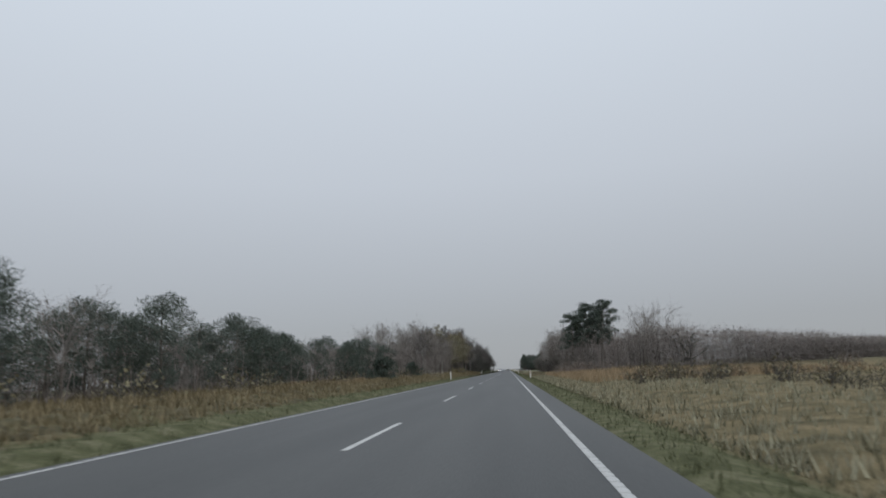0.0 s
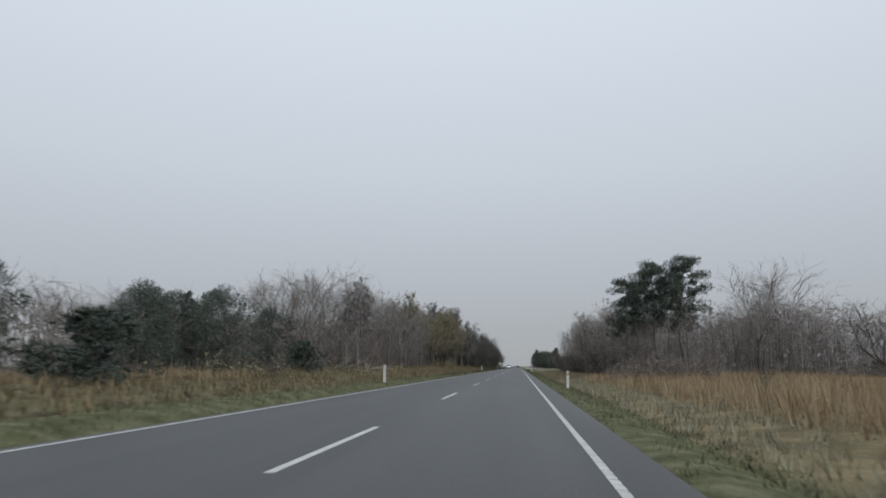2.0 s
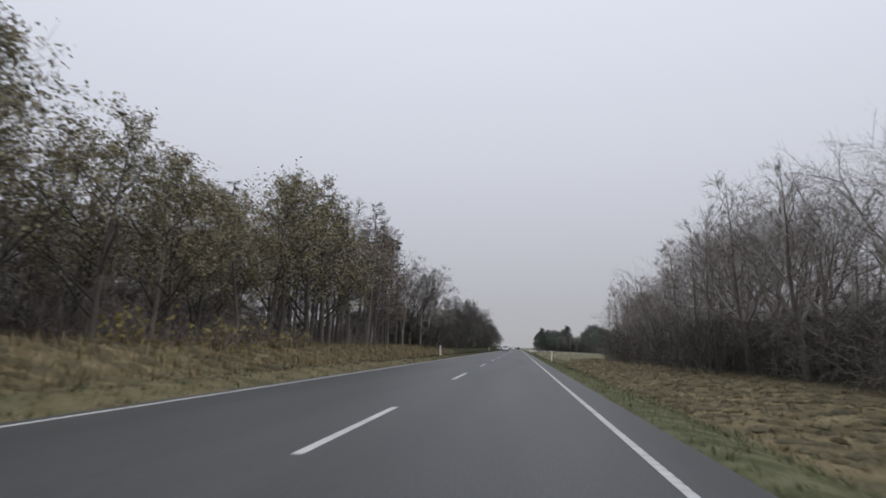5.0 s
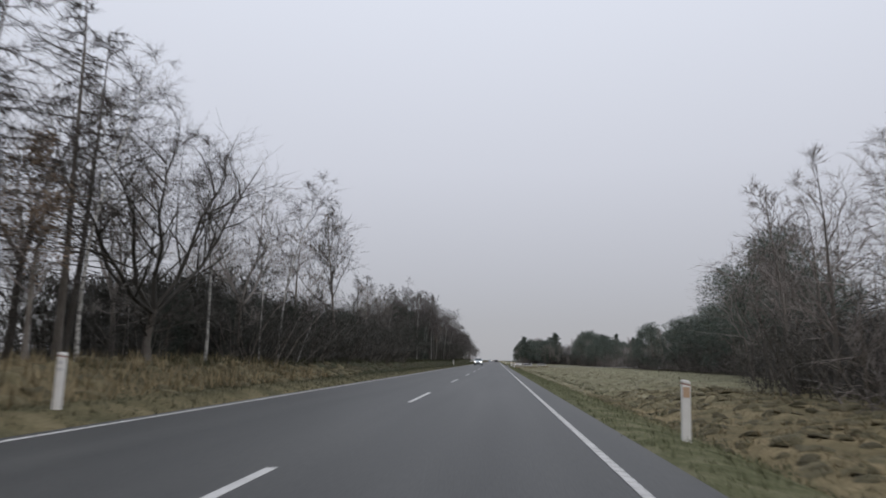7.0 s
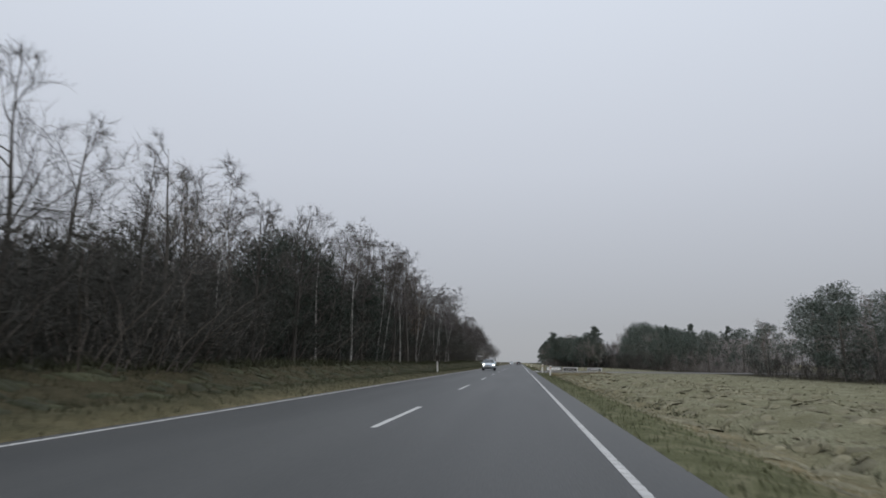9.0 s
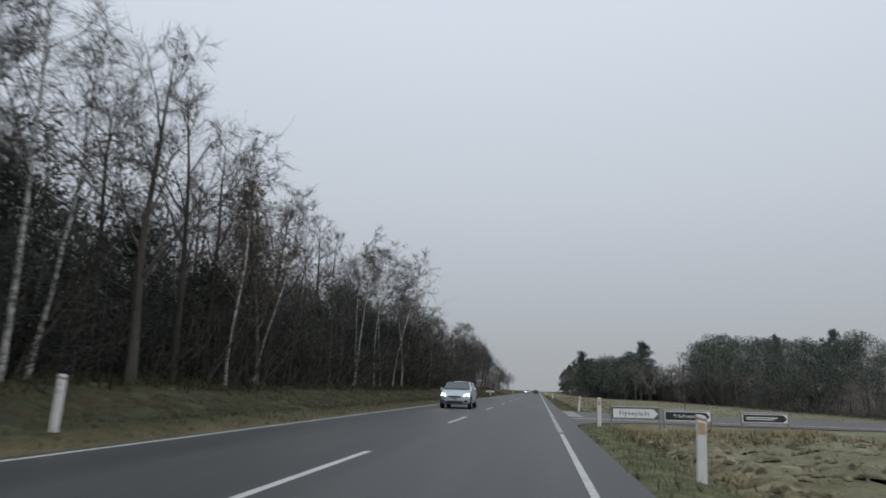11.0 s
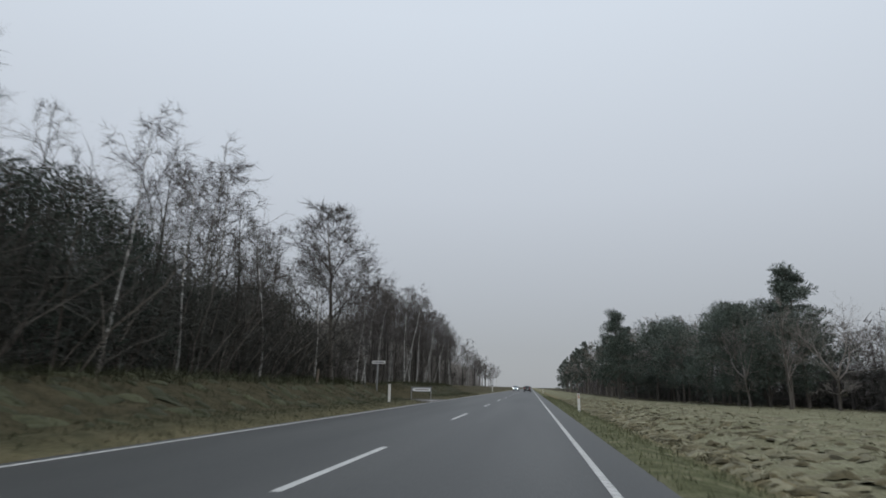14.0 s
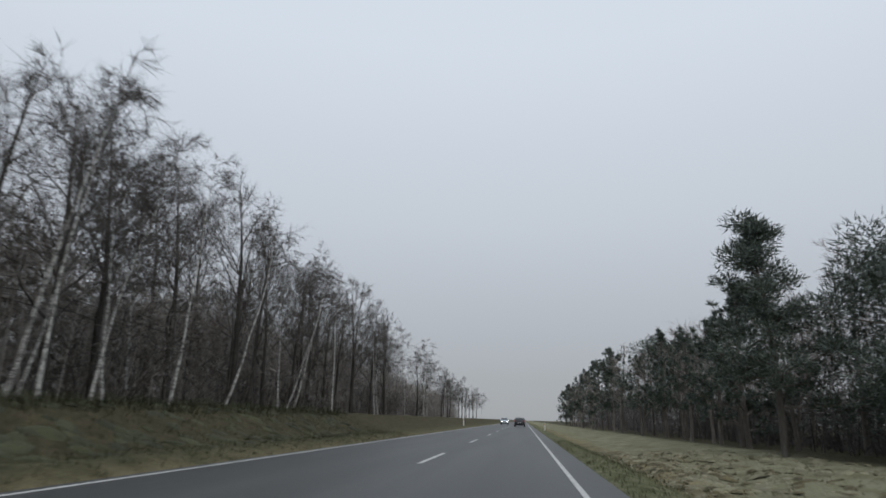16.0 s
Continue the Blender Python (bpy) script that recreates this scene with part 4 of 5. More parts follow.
# bare wood edge
row(97, 132, 3.2, -16.5, 1.2, [("bare_tree", 3), ("slender_tree", 1)], (0.86, 1.03), WEST)
row(100, 134, 5.0, -22, 1.5, [("bare_tree", 1), ("slender_tree", 1)], (0.76, 0.9), WEST)
row(96, 108, 3.2, -14.2, 1.0, [("hedge_bush", 1)], (2.2, 3.4), "brushwood")
row(106, 134, 2.6, -14.0, 1.0, [("hedge_bush", 1)], (3.2, 4.8), "brushwood")
row(108, 134, 3.8, -12.8, 0.7, [("slender_tree", 2), ("bare_tree", 1)], (0.68, 0.86), WEST)
deep_wood("deep_wood", "grey-brown bare wood behind the first trees", M_TWIG_RED, 202, 6000, strip(-15.0, -30, 94, 138), lambda x, y: (0.58 + 0.14 * noise.noise((x * 0.1, y * 0.12, 3))) * tall(-13.5, y), 0.03, 9000)
for bx, by, bh in ((-13.2, 99.6, 7.6), (-13.6, 101.4, 8.2), (-13.0, 95.4, 6.4), (-12.4, 117.0, 8.0)):
    plant("birch_tree", bx, by, bh, R, WEST, label="thin pale-stemmed birch in the brushwood", wide=0.9)
for bx, by in ((-13.2, 281.4), (-12.4, 288.2), (-12.6, 299.5), (-13.1, 303.0), (-13.4, 283.6), (-13.2, 351.3), (-13.2, 378.6), (-13.0, 386.0)):
    plant("birch_tree", bx, by, 0.9 * tall(bx, by), R, WEST, label="leaning white-stemmed birch before the dark wood", lean=-R.uniform(1, 5), tilt=R.uniform(1, 4))
# leafy oaks and larches
row(136, 155, 2.9, -14.2, 0.8, [("leafy_tree", 5), ("slender_tree", 1)], (0.8, 0.94), WEST)
row(156, 167, 2.7, -13.6, 0.8, [("leafy_tree", 1)], (0.86, 1.0), WEST)
for bx, by, bh in ((-11.6, 146.0, 1.2), (-12.0, 148.5, 1.5), (-11.4, 151.5, 1.1), (-12.2, 143.0, 1.4), (-11.8, 155.0, 1.0)):
    plant("yellow_bramble_bush", bx, by, bh, R, "brambles under the oaks")
row(134, 162, 4.4, -17.5, 1.5, [("leafy_tree", 2), ("bare_tree", 1)], (0.84, 1.0), WEST)
row(162, 191, 2.6, -14.0, 1.0, [("larch_tree", 5), ("slender_tree", 1)], (0.84, 1.04), WEST)
row(164, 198, 3.2, -17, 1.5, [("larch_tree", 1)], (0.88, 1.03), WEST)
plant("russet_tree", -12.8, 190.0, 7.0, R)
plant("larch_tree", -14.2, 193.0, 13.4, R, WEST)
plant("birch_tree", -14.8, 184.0, 13.8, R, WEST, label="slender birch leaning over the larches", lean=-3, wide=0.8)
plant("russet_tree", -15.5, 176.5, 11.8, R)
plant("russet_tree", -14.6, 182.0, 11.8, R)
row(160, 198, 4.2, -22, 1.5, [("larch_tree", 1)], (0.85, 1.0), WEST)
row(134, 206, 4.4, -15.4, 1.0, [("thicket_bush", 2), ("hedge_bush", 1)], (1.6, 3.0), "brushwood")
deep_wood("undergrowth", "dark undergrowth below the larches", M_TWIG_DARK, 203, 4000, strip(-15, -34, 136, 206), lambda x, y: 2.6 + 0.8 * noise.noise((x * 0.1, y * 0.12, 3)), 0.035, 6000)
deep_wood("deep_wood", "grey-brown wood behind the oaks", M_TWIG_RED, 204, 2500, strip(-14.5, -26, 134, 168), lambda x, y: (0.7 + 0.1 * noise.noise((x * 0.1, y * 0.12, 3))) * tall(-13.5, y), 0.035, 12000)
row(193, 206, 3.8, -13.0, 0.8, [("oak_tree", 3), ("birch_tree", 1)], (0.72, 0.9), WEST)
row(190, 214, 5.0, -18, 1.2, [("birch_tree", 1), ("bare_tree", 1)], (0.8, 0.98), WEST)
# low thicket with single trees
row(203, 252, 2.2, -12.8, 0.8, [("dark_thicket_bush", 1)], (3.6, 5.0), "brushwood")
row(201, 234, 4.6, -14.6, 0.7, [("dark_pine", 1)], (3.2, 4.6), WEST)
deep_wood("undergrowth", "dense dark brushwood with no tall trees", M_TWIG_SHADE, 205, 7000, strip(-12.7, -24, 202, 254), lambda x, y: 5.0 + 1.0 * noise.noise((x * 0.1, y * 0.12, 3)), 0.035, 22000)
row(236, 254, 3.4, -14, 1.0, [("alder_tree", 2), ("slender_tree", 1)], (0.74, 0.92), WEST)
plant("lone_tree", -13.7, 225.8, 13.4, R, label="lone tall bare tree above the thicket")
plant("bare_tree", -13.5, 205.0, 12.2, R, wide=0.75)
plant("slender_tree", -13.6, 214.4, 8.8, R, wide=1.2)
plant("birch_tree", -12.9, 209.4, 11.8, R, label="tall white birch leaning over the thicket", tilt=4, lean=-7)
plant("bare_tree", -17.5, 214.0, 10.0, R)
plant("birch_tree", -11.6, 208.8, 5.6, R, label="small white birch leaning out of the thicket", lean=-28)
# tall birch wood
row(251, 300, 3.3, -13.2, 0.9, [("birch_tree", 2), ("alder_tree", 3)], (0.84, 1.03), WEST)
row(300, 322, 3.3, -13.4, 0.9, [("birch_tree", 1), ("alder_tree", 3)], (0.84, 1.03), WEST)
row(322, 338, 3.0, -13.2, 0.7, [("birch_tree", 2), ("alder_tree", 1)], (0.84, 1.03), WEST)
row(252, 332, 5.5, -18, 1.6, [("birch_tree", 1), ("alder_tree", 3)], (0.84, 1.0), WEST)
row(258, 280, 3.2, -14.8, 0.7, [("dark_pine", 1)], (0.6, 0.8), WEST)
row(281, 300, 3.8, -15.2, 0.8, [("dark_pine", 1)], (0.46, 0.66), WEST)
# Pines added among bare trees only to darken the wood behind them.
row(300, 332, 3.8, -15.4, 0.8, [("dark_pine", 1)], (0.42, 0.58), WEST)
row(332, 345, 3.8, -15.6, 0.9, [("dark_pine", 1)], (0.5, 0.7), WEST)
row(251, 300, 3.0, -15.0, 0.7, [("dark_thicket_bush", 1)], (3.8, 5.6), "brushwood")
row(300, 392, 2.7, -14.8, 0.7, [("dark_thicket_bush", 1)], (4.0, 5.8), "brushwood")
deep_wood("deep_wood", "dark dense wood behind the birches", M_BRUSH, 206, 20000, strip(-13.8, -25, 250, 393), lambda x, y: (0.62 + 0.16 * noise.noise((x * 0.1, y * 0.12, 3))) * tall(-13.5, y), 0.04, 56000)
plant("russet_tree", -13.0, 303.2, 10.8, R)
plant("oak_tree", -13.6, 339.5, 11.2, R, WEST, variant=1)
plant("oak_tree", -14.2, 343.5, 10.6, R, WEST)
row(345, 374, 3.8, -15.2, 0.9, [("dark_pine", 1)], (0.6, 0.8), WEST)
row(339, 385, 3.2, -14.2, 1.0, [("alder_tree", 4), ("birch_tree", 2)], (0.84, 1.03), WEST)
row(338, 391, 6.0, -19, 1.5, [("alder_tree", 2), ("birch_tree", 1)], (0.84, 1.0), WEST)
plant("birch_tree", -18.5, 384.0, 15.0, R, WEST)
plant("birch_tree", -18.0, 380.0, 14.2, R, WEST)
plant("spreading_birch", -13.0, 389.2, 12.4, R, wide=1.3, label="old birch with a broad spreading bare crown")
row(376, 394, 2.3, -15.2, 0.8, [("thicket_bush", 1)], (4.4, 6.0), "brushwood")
# More dark pines, added as backing that darkens the brushwood.
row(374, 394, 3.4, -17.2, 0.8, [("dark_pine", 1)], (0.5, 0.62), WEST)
# birch stand past the side road
row(395, 413, 3.2, -16.2, 1.0, [("birch_tree", 1), ("alder_tree", 2)], (0.84, 1.03), WEST)
row(412, 462, 2.6, -16.0, 1.0, [("birch_tree", 1), ("alder_tree", 3)], (0.84, 1.03), WEST)
for i, by in enumerate((414.6, 415.8, 417.8, 418.4, 422.3, 426.4, 432.8, 433.5, 443.0, 456.0)):
    plant("birch_tree", -13.3 + R.uniform(-0.2, 0.2), by, tall(-13.3, by) * R.uniform(0.78, 0.95), R, WEST, tilt=R.uniform(2, 5), lean=-R.uniform(0, 4))
for by in (401.4, 403.3, 405.9, 408.4, 411.0):
    plant("birch_tree", -15.0 + R.uniform(-0.4, 0.4), by, tall(-14, by) * R.uniform(0.84, 1.0), R, WEST, tilt=R.uniform(0, 6), lean=-R.uniform(0, 8))
row(393, 490, 4.8, -19.5, 2.0, [("birch_tree", 1), ("alder_tree", 3)], (0.82, 0.98), WEST)
row(404, 500, 6.0, -17, 1.2, [("thicket_bush", 1), ("thicket_bush", 1)], (3, 4.6), "brushwood")
row(462, 600, 5.0, -14.5, 2.0, [("alder_tree", 1), ("birch_tree", 1)], (0.8, 1.0), WEST)
# Pale twig colour imitates the haze seen between the stems.
deep_wood("deep_wood", "birch wood behind the first white stems, coloured pale for haze", M_TWIG, 207, 15000, strip(-16.0, -25, 392, 560), lambda x, y: (0.6 + 0.16 * noise.noise((x * 0.1, y * 0.12, 3))) * tall(-13.5, y), 0.035, 70000)

# right-hand heath
for bx, by, bh in ((9.0, 47.5, 1.1), (10.6, 46.0, 1.3), (12.4, 48.0, 1.4), (14.2, 45.5, 1.25), (11.4, 50.0, 1.2), (16.0, 48.0, 1.35), (18.5, 46.0, 1.4), (13.0, 43.0, 1.1)):
    plant("heath_bush", bx, by, bh, R, "heath shrubs", label="large rounded brown heath shrub", wide=1.1)
row(20, 100, 8.0, 36, 6, [("heath_bush", 2), ("bramble_bush", 1)], (1.2, 2.0), "heath shrubs")
row(-4, 40, 3.6, 12, 4, [("heath_bush", 3), ("bramble_bush", 1)], (0.7, 1.2), "heath shrubs")
row(30, 100, 8.0, 16, 4, [("heath_bush", 1)], (0.8, 1.4), "heath shrubs")
# right-hand wood
for i in range(9):
    plant("bare_tree", 28 + 3.9 * i + R.uniform(-2, 2), 120 + R.uniform(-4, 6), R.uniform(6.5, 9.5) - 0.25 * i, R, EAST, wide=1.2)
deep_wood("deep_wood", "grey-brown wood closing off the moor", M_TWIG_RED, 212, 5500, strip(24, 70, 116, 130), lambda x, y: 9.0 - 0.12 * (x - 24) + 1.4 * noise.noise((x * 0.12, y * 0.1, 3)), 0.035, 20000)
for px, py, ph, pw in ((12.4, 122.5, 11.6, 0.95), (14.9, 121.0, 13.4, 0.95), (17.2, 120.0, 13.6, 0.9), (18.6, 122.0, 12.0, 0.85), (13.8, 125.5, 11.6, 0.8)):
    plant("clumped_pine", px, py, ph, R, group=EAST, label="tall dark pine at the wood's corner", wide=pw)
for px, py, ph in ((11.6, 117.5, 5.6), (13.4, 116.5, 6.2), (15.2, 115.8, 6.4), (17.2, 115.0, 6.6), (19.4, 114.5, 6.6), (21.4, 114.0, 6.4), (23.0, 113.5, 6.8)):
    plant("slender_tree", px, py, ph, R, group=EAST, wide=1.1)
plant("bare_tree", 13.2, 129.0, 9.5, R, group=EAST)
plant("bare_tree", 24.2, 116.0, 12.4, R, group=EAST)
plant("bare_tree", 27.4, 118.5, 13.2, R, group=EAST)
plant("oak_tree", 27.5, 100.0, 7.0, R, group=EAST, label="lone spreading bare oak on the moor")
row(112, 150, 4.6, 25, 2.5, [("bare_tree", 2), ("slender_tree", 1)], (0.75, 0.9), EAST)
for px, py, ph in ((12.4, 161.5, 11.6), (12.0, 157.0, 11.4), (12.8, 166.5, 12.2), (12.6, 152.5, 10.6)):
    plant("bare_tree", px, py, ph, R, EAST, wide=0.9)
row(124, 164, 3.4, 12.8, 1.0, [("slender_tree", 1), ("bare_tree", 2)], (0.84, 1.02), EAST, dx=-0.8)
row(164, 202, 3.6, 12.0, 1.0, [("slender_tree", 2), ("bare_tree", 2)], (0.84, 1.02), EAST, dx=-0.6)
row(126, 204, 4.6, 16.8, 1.6, [("bare_tree", 2), ("birch_tree", 1)], (0.86, 1.02), EAST)
row(112, 204, 3.2, 12.4, 1.0, [("thicket_bush", 2), ("hedge_bush", 1)], (3.2, 4.8), "brushwood", dx=-1.8)
deep_wood("deep_wood", "grey-brown bare wood across the road", M_TWIG_RED, 208, 7500, strip(13, 34, 112, 204), lambda x, y: 7.8 + 1.4 * noise.noise((x * 0.1, y * 0.12, 3)), 0.04, 16000)
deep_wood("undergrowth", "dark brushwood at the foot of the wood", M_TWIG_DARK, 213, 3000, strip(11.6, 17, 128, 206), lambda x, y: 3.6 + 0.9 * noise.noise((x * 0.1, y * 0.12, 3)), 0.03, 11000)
for bx, by, bh in ((9.2, 100.0, 2.0), (10.4, 102.5, 2.3), (8.6, 103.5, 1.6), (11.6, 101.0, 2.2), (12.8, 103.0, 2.4), (14.2, 101.5, 2.1), (7.4, 97.0, 1.3)):
    plant("bramble_bush", bx, by, bh, R)
row(202, 214, 3.6, 13.0, 0.8, [("slender_tree", 2), ("bare_tree", 1)], (0.8, 0.98), EAST, dx=3)
row(212, 244, 3.4, 17.5, 0.8, [("crowned_pine", 4), ("slender_tree", 1)], (7.5, 10), EAST, dx=8)
row(210, 244, 3.4, 17.5, 0.8, [("thicket_bush", 1)], (2.4, 3.8), "brushwood", dx=7)
deep_wood("undergrowth", "dark brushwood along the wood's corner", M_TWIG_DARK, 209, 2500, lambda r: (lambda y: (14 + 12 * smooth01(202, 240, y) + r.uniform(0, 9), y))(r.uniform(200, 240)), lambda x, y: 4.0, 0.035, 2500)
# tree line beyond the field
row(240, 362, 4.6, 26, 1.6, [("round_pine", 3), ("crowned_pine", 2), ("slender_tree", 1)], (0.76, 1.02), EAST)
row(362, 397, 4.4, 26, 1.4, [("round_pine", 3), ("slender_tree", 2)], (0.72, 0.98), EAST)
row(236, 362, 5.6, 31, 1.6, [("round_pine", 3), ("pine_tree", 2), ("bare_tree", 1)], (0.84, 1.04), EAST)
row(362, 400, 5.2, 31, 1.6, [("round_pine", 2), ("bare_tree", 2)], (0.84, 1.06), EAST)
row(238, 400, 5.6, 24.6, 0.8, [("thicket_bush", 2), ("hedge_bush", 1)], (2.6, 4.2), "brushwood")
# Light grey twigs here hold the haze over the far tree line.
deep_wood("deep_wood", "wood beyond the frosted field, coloured pale grey for haze", M_TWIG, 210, 8500, strip(26.5, 40, 238, 402), lambda x, y: 0.8 * tall(25, y) + 1.2 * noise.noise((x * 0.1, y * 0.12, 3)), 0.05, 24000)
plant("pointed_pine", 21.6, 402.0, 11.8, R, group=EAST)
plant("clumped_pine", 19.4, 416.5, 10.8, R, group=EAST)
plant("pointed_pine", 10.9, 428.5, 11.4, R, group=EAST, label="full dark pine standing before the wood")
row(396, 425, 3.6, 21.5, 1.0, [("round_pine", 2), ("bare_tree", 1)], (0.8, 1.0), EAST, dx=-6)
row(398, 480, 3.8, 18.5, 1.5, [("slender_tree", 4), ("round_pine", 2), ("bare_tree", 3)], (0.86, 1.06), EAST, dx=-2.5)
row(434, 470, 3.4, 13.2, 0.8, [("pine_tree", 2), ("slender_tree", 1)], (0.8, 0.98), EAST)
row(468, 600, 5.4, 12.8, 1.0, [("pine_tree", 2), ("slender_tree", 2)], (0.8, 1.0), EAST)
deep_wood("deep_wood", "dark pine wood beside the road ahead", M_TWIG_PURPLE, 211, 9000, lambda r: (lambda y: (23 - 9 * smooth01(398, 432, y) + r.uniform(0, 12), y))(r.uniform(396, 600)), lambda x, y: 7.2 + 1.2 * noise.noise((x * 0.1, y * 0.12, 3)), 0.045, 20000)
# Filler that darkens the gaps below the pines; its twigs carry shade as colour.
deep_wood("undergrowth", "dark undergrowth at the foot of the pine wood", M_TWIG_SHADE, 214, 5000, lambda r: (lambda y: (24.2 - 9.4 * smooth01(398, 432, y) + r.uniform(0, 7), y))(r.uniform(372, 470)), lambda x, y: 3.6 + 0.9 * noise.noise((x * 0.1, y * 0.12, 3)), 0.035, 14000)

# ================= marker posts =================
def marker_post(side):
    """A one-metre road marker with slanted top, cap and reflectors facing the road user."""
    root = tagged(new("marker_post"), "white plastic road marker post with " + ("faded amber reflector" if side == "R" else "silver reflectors"), "marker post", "road marker posts")
    b = Build()
    b.prism([(-0.07, -0.4), (0.07, -0.4), (0.07, 0.915), (-0.07, 0.945)], -0.04, 0.04)
    part("body", bevelled(b, 0.015), M_WHITE, root)
    c = Build()
    c.prism([(-0.066, 0.947), (0.066, 0.917), (0.066, 0.937), (-0.066, 0.967)], -0.037, 0.037)
    part("band", c, M_REDCAP, root, "faded red band")
    c = Build()
    c.prism([(-0.07, 0.969), (0.07, 0.939), (0.07, 0.985), (0.03, 1.01), (-0.07, 1.015)], -0.04, 0.04)
    part("cap", bevelled(c, 0.012), M_WHITE, root)
    if side == "R":
        q = Build()
        q.box(-0.052, -0.047, 0.735, 0.052, -0.041, 0.9)
        part("reflector", q, M_AMBER, root, "amber reflector")
    else:
        for z in (0.74, 0.86):
            q = Build()
            q.box(-0.035, -0.047, z - 0.06, 0.035, -0.041, z)
            part("reflector", q, M_SILVERREF, root)
    return root


post_r, post_l = marker_post("R"), marker_post("L")
post_r.matrix_basis = pose(2.8, 86.2, -0.17, 0, 2, 0)
post_l.matrix_basis = pose(-7.95, 85.9, 0.17)
for y in (185, 285, 385, 485):
    copy_thing(post_r, pose(2.7, y, -0.18, 0, R.uniform(-1, 3), R.uniform(-6, 6)))
    copy_thing(post_l, pose(-8.05, y, 0.16, 0, R.uniform(-3, 1), R.uniform(-6, 6)))
copy_thing(post_r, pose(2.45, 298.0, gz(2.45, 298.0), 0, 1, 0))
copy_thing(post_r, pose(3.13, 320.4, -0.18, 0, 6, 0))


# ================= fallen wood =================
def fallen_branch(x, y, length, turn, seed):
    """A crooked dead branch lying on the bank, with side shoots."""
    r = random.Random(seed)
    root = tagged(new("fallen_branch"), "pale dead branch lying in brown grass", "branch", "fallen branches")
    root.matrix_basis = pose(x, y, gz(x, y) + 0.1, 0, 0, turn)
    stem = Build()
    pts = path(r, Vector((-length / 2, 0, 0)), Vector((1, 0, 0.12)), length, 6, 0.16, 0.0)
    stem.tube(pts, [0.05 - 0.006 * i for i in range(7)], 7, True)
    part("stem", stem, M_DEADWOOD, root, smooth=True)
    for k in range(5):
        p, d = along(pts, 0.2 + 0.75 * k / 5)
        w = (sprout(r, d, r.uniform(0.5, 1.0)) + UP * 0.4).normalized()
        shoot = Build()
        shoot.tube(path(r, p, w, r.uniform(0.4, 0.9), 3, 0.2, 0.05), [0.02, 0.015, 0.01, 0.004], 4)
        part("side_shoot", shoot, M_DEADWOOD, root)
    return root


for i in range(14):
    fallen_branch(-11.4 - R.uniform(0, 2.2), 90.5 + 1.7 * i + R.uniform(-0.6, 0.6), R.uniform(1.4, 2.8), R.uniform(-70, 130), 300 + i)


def old_post(x, y, h):
    root = tagged(new("old_post"), "short weathered wooden post in the grass", "post")
    root.matrix_basis = pose(x, y, gz(x, y), 4, 3, 20)
    b = Build()
    b.prism([(-0.06, -0.3), (0.06, -0.3), (0.055, h - 0.03), (-0.05, h)], -0.05, 0.05)
    part("stake", bevelled(b, 0.014), M_WOODPOST, root)
    return root


old_post(-11.5, 382.3, 0.75)

# ================= signs =================
def arrow_outline(w, h, tip):
    """Panel outline with a pointed end; tip +1 points to +x, -1 to -x."""
    pts = [(-w / 2, -h / 2), (w / 2 - h * 0.45, -h / 2), (w / 2, 0), (w / 2 - h * 0.45, h / 2), (-w / 2, h / 2)]
    return pts if tip > 0 else [(-x, z) for x, z in reversed(pts)]


def text_mesh(words, height, mat, parent, y, x=0.0, z=0.0, bold=0.004):
    cu = bpy.data.curves.new("lettering", "FONT")
    cu.body, cu.size, cu.align_x, cu.align_y, cu.extrude, cu.offset = words, height, "CENTER", "CENTER", 0.001, bold
    cu.space_character = 1.22 if len(words) < 12 else 1.12
    tmp = new("lettering", cu)
    me = bpy.data.meshes.new_from_object(tmp.evaluated_get(bpy.context.evaluated_depsgraph_get()))
    bpy.data.objects.remove(tmp)
    me.materials.append(mat)
    ob = part("lettering", me, mat, parent)
    ob.matrix_basis = pose(x, y, z, 90, 0, 0)
    return ob


def low_sign(label, x, y, z, turn, w, h, tip, dark, words="", bars=(), ground_z=0.0):
    """A low direction sign: steel frame on two legs, panel, border and lettering."""
    root = tagged(new("direction_sign"), label, "road sign", "direction signs")
    root.matrix_basis = pose(x, y, ground_z, 0, 0, turn)
    zc = z - ground_z
    for sx in (-1, 1):
        b = Build()
        px = sx * (w / 2 + 0.03)
        b.tube([Vector((px, 0.03, -0.35)), Vector((px, 0.03, zc + h / 2 + 0.02))], [0.03, 0.03], 10, True)
        part("leg", b, M_STEEL, root)
    b = Build()
    b.tube([Vector((-w / 2 - 0.03, 0.03, zc + h / 2 + 0.03)), Vector((w / 2 + 0.03, 0.03, zc + h / 2 + 0.03))], [0.03, 0.03], 10)
    part("top_rail", b, M_STEEL, root)
    b = Build()
    b.prism([(-w / 2, -h / 2), (w / 2, -h / 2), (w / 2, h / 2), (-w / 2, h / 2)], -0.012, 0.012)
    back = part("backplate", b, M_SIGNGREY if not dark else M_SIGNWHITE, root)
    back.matrix_basis = pose(0, 0, zc)
    b = Build()
    o = [(a * 0.965, c * 0.84) for a, c in arrow_outline(w, h, tip)]
    b.prism(o, -0.018, -0.0125)
    panel = part("panel", b, M_SIGNDARK if dark else M_SIGNWHITE, root)
    panel.matrix_basis = pose(0, 0, zc)
    ink = M_SIGNWHITE if dark else M_SIGNDARK
    if words:
        text_mesh(words, h * (0.58 if len(words) < 12 else 0.5), ink, panel, -0.0205, -0.05 * tip, 0.0, 0.001)
    for x0, x1, z0, z1 in bars:
        b = Build()
        b.box(x0 * w, -0.021, z0 * h, x1 * w, -0.0185, z1 * h)
        part("writing_bar", b, ink, panel)
    return root


